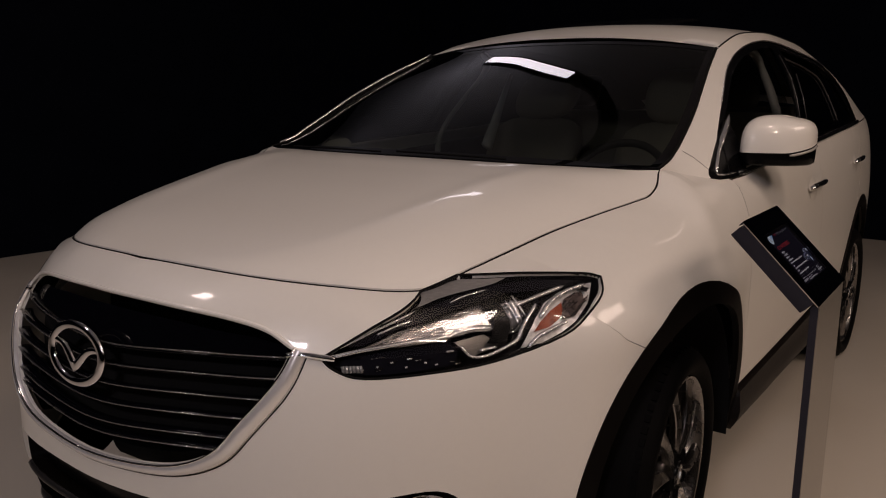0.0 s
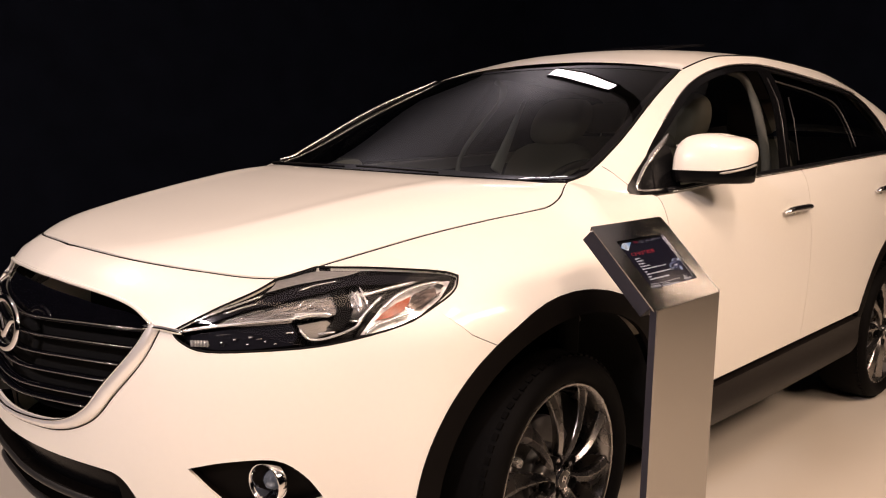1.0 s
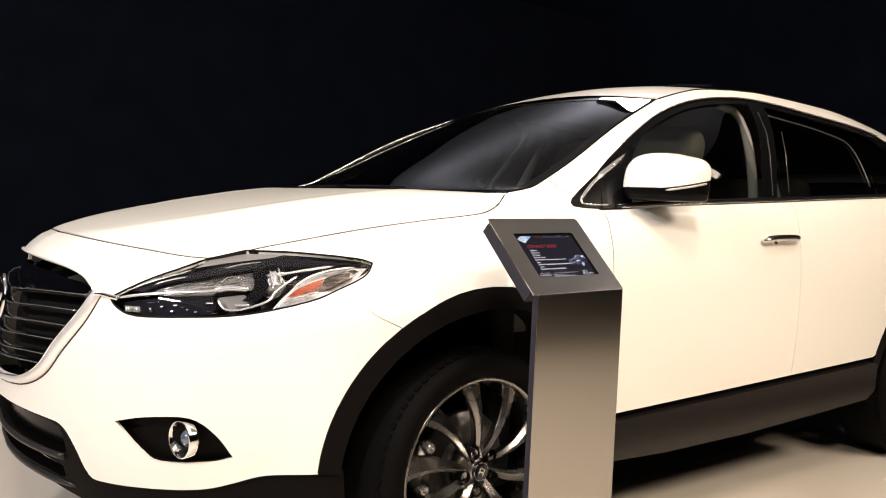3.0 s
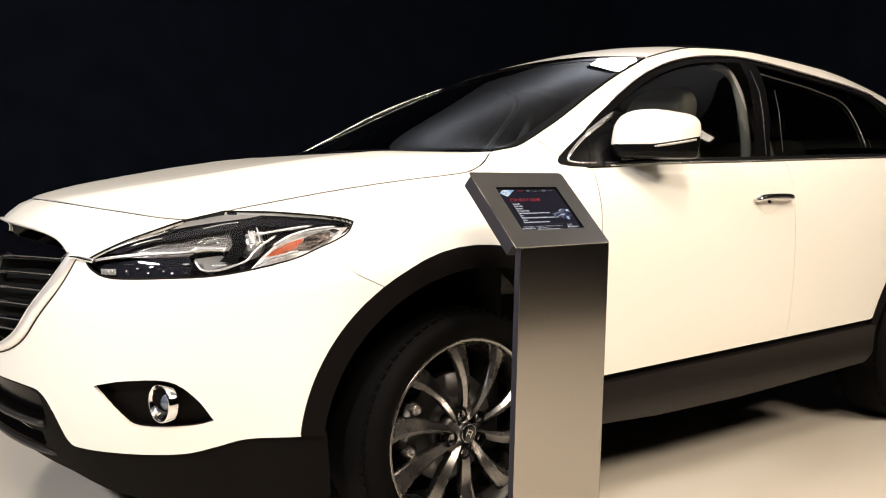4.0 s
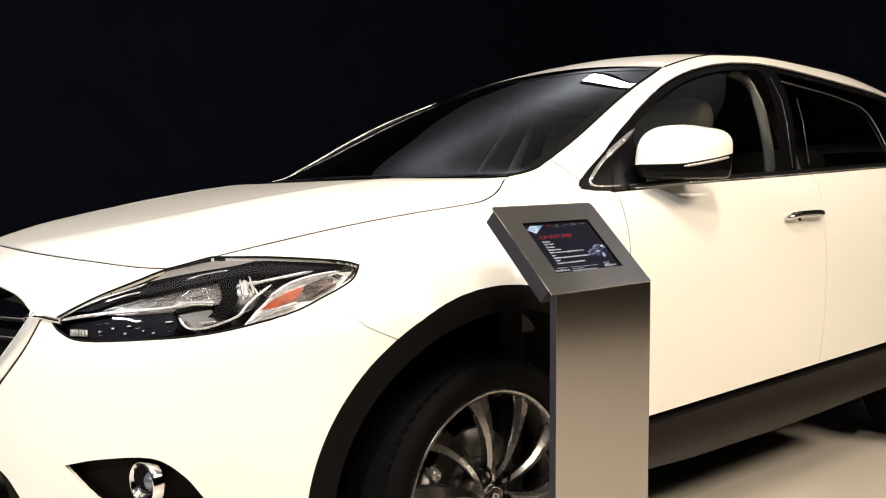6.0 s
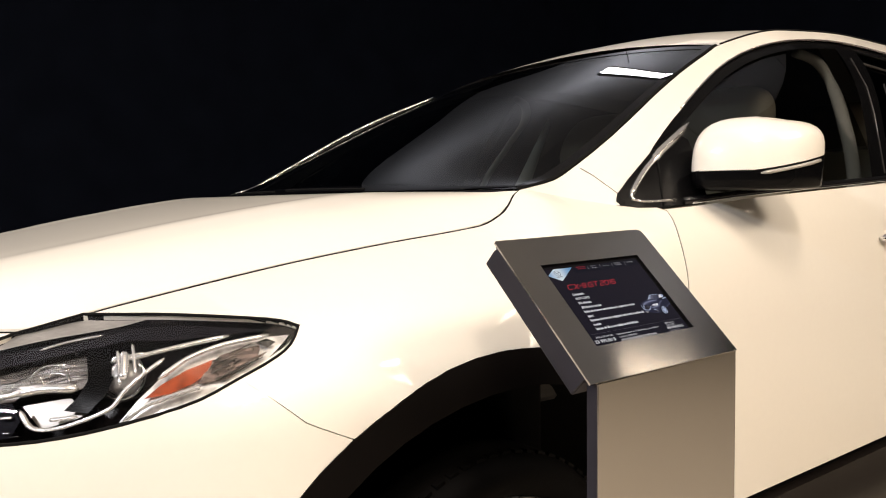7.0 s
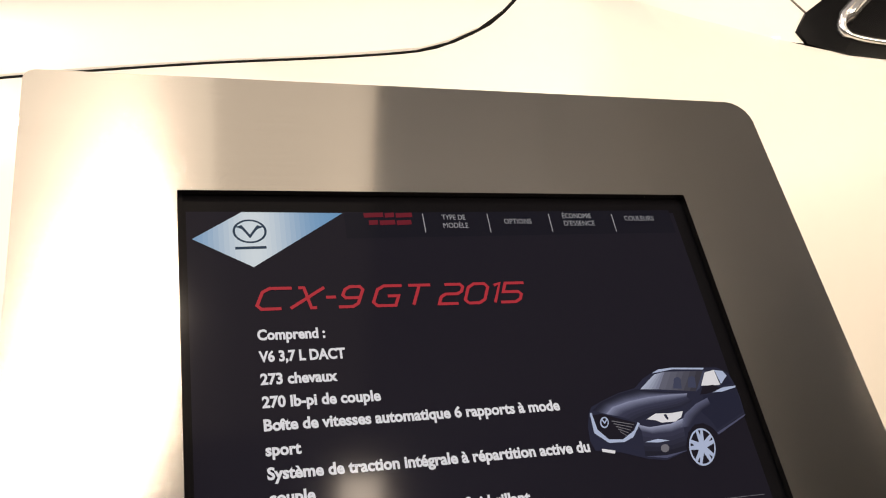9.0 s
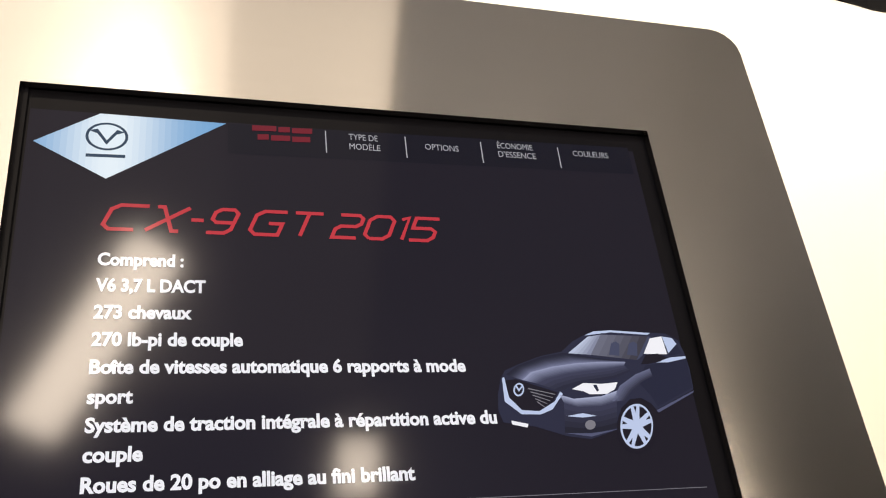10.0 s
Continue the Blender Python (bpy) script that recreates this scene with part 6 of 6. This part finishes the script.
blend("pictured_bumper", [(0.299, 0.395), (0.368, 0.358), (0.506, 0.378), (0.598, 0.432)], [(0.320, 0.320), (0.390, 0.285), (0.506, 0.290), (0.585, 0.330)], (0.42, 0.47, 0.66), (0.040, 0.044, 0.085), -0.0038, 7, 0.7)
blend("pictured_bumper", [(0.320, 0.320), (0.390, 0.285), (0.506, 0.290), (0.585, 0.330)], [(0.330, 0.060), (0.42, 0.050), (0.510, 0.060), (0.590, 0.090)], (0.040, 0.044, 0.085), (0.009, 0.010, 0.020), -0.00385, 5)
flat("pictured_roof_line", pc([(0.414, 0.951), (0.46, 0.992), (0.552, 1.004), (0.764, 0.98), (0.753, 0.961), (0.552, 0.984)]), -0.0038, SHINE_INK)
flat("pictured_pillar", pc([(0.69, 0.71), (0.753, 0.947), (0.768, 0.943), (0.722, 0.755)]), -0.0038, SLATE_INK)
flat("pictured_window", pc([(0.73, 0.776), (0.764, 0.927), (0.828, 0.949), (0.857, 0.771), (0.793, 0.771)]), -0.00385, WHITE_INK)
flat("pictured_window", pc([(0.83, 0.947), (0.885, 0.931), (0.91, 0.873), (0.864, 0.78)]), -0.00385, SHINE_INK)
flat("pictured_window", pc([(0.868, 0.755), (0.864, 0.78), (0.91, 0.873), (0.937, 0.78)]), -0.00385, DEEP_INK)
flat("pictured_belt", pc([(0.782, 0.69), (0.874, 0.739), (0.956, 0.751), (0.959, 0.731), (0.862, 0.69)]), -0.0038, SHINE_INK)
flat("pictured_mirror", pc([(0.713, 0.673), (0.738, 0.763), (0.805, 0.776), (0.857, 0.735), (0.816, 0.698), (0.747, 0.673)]), -0.0037, SCREEN_BACK)
flat("pictured_door", pc([(0.736, 0.663), (0.96, 0.722), (0.989, 0.449), (0.799, 0.276), (0.764, 0.378), (0.701, 0.5)]), -0.0039, DEEP_INK)
flat("pictured_sill", pc([(0.793, 0.241), (0.994, 0.42), (0.991, 0.4), (0.802, 0.218)]), -0.0038, MIST_INK)
flat("pictured_headlight", pc([(0.356, 0.445), (0.414, 0.5), (0.506, 0.49), (0.589, 0.504), (0.575, 0.439), (0.534, 0.396), (0.448, 0.396), (0.414, 0.424)]), -0.0037, WHITE_INK)
flat("pictured_lamp_slit", pc([(0.462, 0.48), (0.48, 0.484), (0.494, 0.429), (0.483, 0.42)]), -0.00365, NAVY_INK)
flat("pictured_grille_frame", pc([(0.011, 0.551), (0.021, 0.561), (0.052, 0.378), (0.117, 0.265), (0.201, 0.253), (0.274, 0.337), (0.299, 0.424), (0.313, 0.404), (0.264, 0.265), (0.209, 0.224), (0.117, 0.229), (0.032, 0.343)]), -0.0038, SHINE_INK)
flat("pictured_grille", pc([(0.021, 0.531), (0.08, 0.541), (0.287, 0.418), (0.267, 0.337), (0.201, 0.259), (0.117, 0.269), (0.048, 0.378)]), -0.00385, SCREEN_BACK)
flat("pictured_plate", pc([(0.069, 0.176), (0.152, 0.143), (0.147, 0.112), (0.074, 0.143)]), -0.0037, WHITE_INK)
flat("pictured_fog_line", pc([(0.333, 0.204), (0.414, 0.227), (0.485, 0.2), (0.414, 0.188)]), -0.0037, SHINE_INK)
flat("pictured_chin", pc([(0.333, 0.057), (0.46, 0.049), (0.598, 0.082), (0.46, 0.02)]), -0.0038, MIST_INK)
for k in range(5):
    flat("pictured_slat", pc([(0.14 + 0.012 * k, 0.45 - 0.030 * k), (0.275 - 0.012 * k, 0.395 - 0.028 * k), (0.275 - 0.012 * k, 0.402 - 0.028 * k), (0.14 + 0.012 * k, 0.460 - 0.030 * k)]), -0.0037, GREY_INK)
ellipse = lambda cx, cy, rx, ry, n=28: pc([(cx + rx * math.cos(t), cy + ry * math.sin(t)) for t in np.linspace(0, math.tau, n + 1)[:-1]])
flat("pictured_badge", ellipse(0.095, 0.445, 0.026, 0.060), -0.0036, SHINE_INK)
flat("pictured_badge_field", ellipse(0.095, 0.445, 0.019, 0.045), -0.0035, SCREEN_BACK)
flat("pictured_badge_wing", pc([(0.078, 0.47), (0.095, 0.425), (0.113, 0.47), (0.108, 0.48), (0.095, 0.45), (0.083, 0.48)]), -0.0034, SHINE_INK)
flat("pictured_fog", ellipse(0.452, 0.122, 0.026, 0.042), -0.0036, GREY_INK)
wc = (0.686, 0.102)
flat("pictured_tyre", ellipse(*wc, 0.100, 0.235), -0.0037, SCREEN_BACK)
flat("pictured_rim", ellipse(*wc, 0.084, 0.200), -0.0036, SHINE_INK)
flat("pictured_hollow", ellipse(*wc, 0.075, 0.180), -0.0035, SCREEN_BACK)
for k in range(10):
    t = (k // 2) * math.tau / 5 + (0.20 if k % 2 else -0.20) + 0.45
    flat("pictured_spoke", pc([(wc[0] + 0.016 * math.cos(t - 0.9), wc[1] + 0.04 * math.sin(t - 0.9)), (wc[0] + 0.078 * math.cos(t - 0.10), wc[1] + 0.185 * math.sin(t - 0.10)), (wc[0] + 0.078 * math.cos(t + 0.10), wc[1] + 0.185 * math.sin(t + 0.10)), (wc[0] + 0.016 * math.cos(t + 0.9), wc[1] + 0.04 * math.sin(t + 0.9))]), -0.0034, SHINE_INK)
flat("pictured_hub", ellipse(*wc, 0.018, 0.044), -0.0033, SHINE_INK)
kpart("screen_bezel", box(SX0, SX0 + 0.002, SY0, SY1, -0.0040, -0.0030), SCREEN_OFF, panel)

# ---- floor clutter ----
cable = finish(tube(curve_through([(-0.72, -0.05, 0.008), (-0.66, -0.20, 0.008), (-0.57, -0.30, 0.008), (-0.48, -0.30, 0.010), (-0.41, -0.37, 0.008), (-0.30, -0.44, 0.008), (0.0, -0.40, 0.008), (0.6, -0.1, 0.008)], 6), 0.008, 8), "cable", YELLOW)
tagged(cable, "yellow cable lying on the floor under the car", "cable")
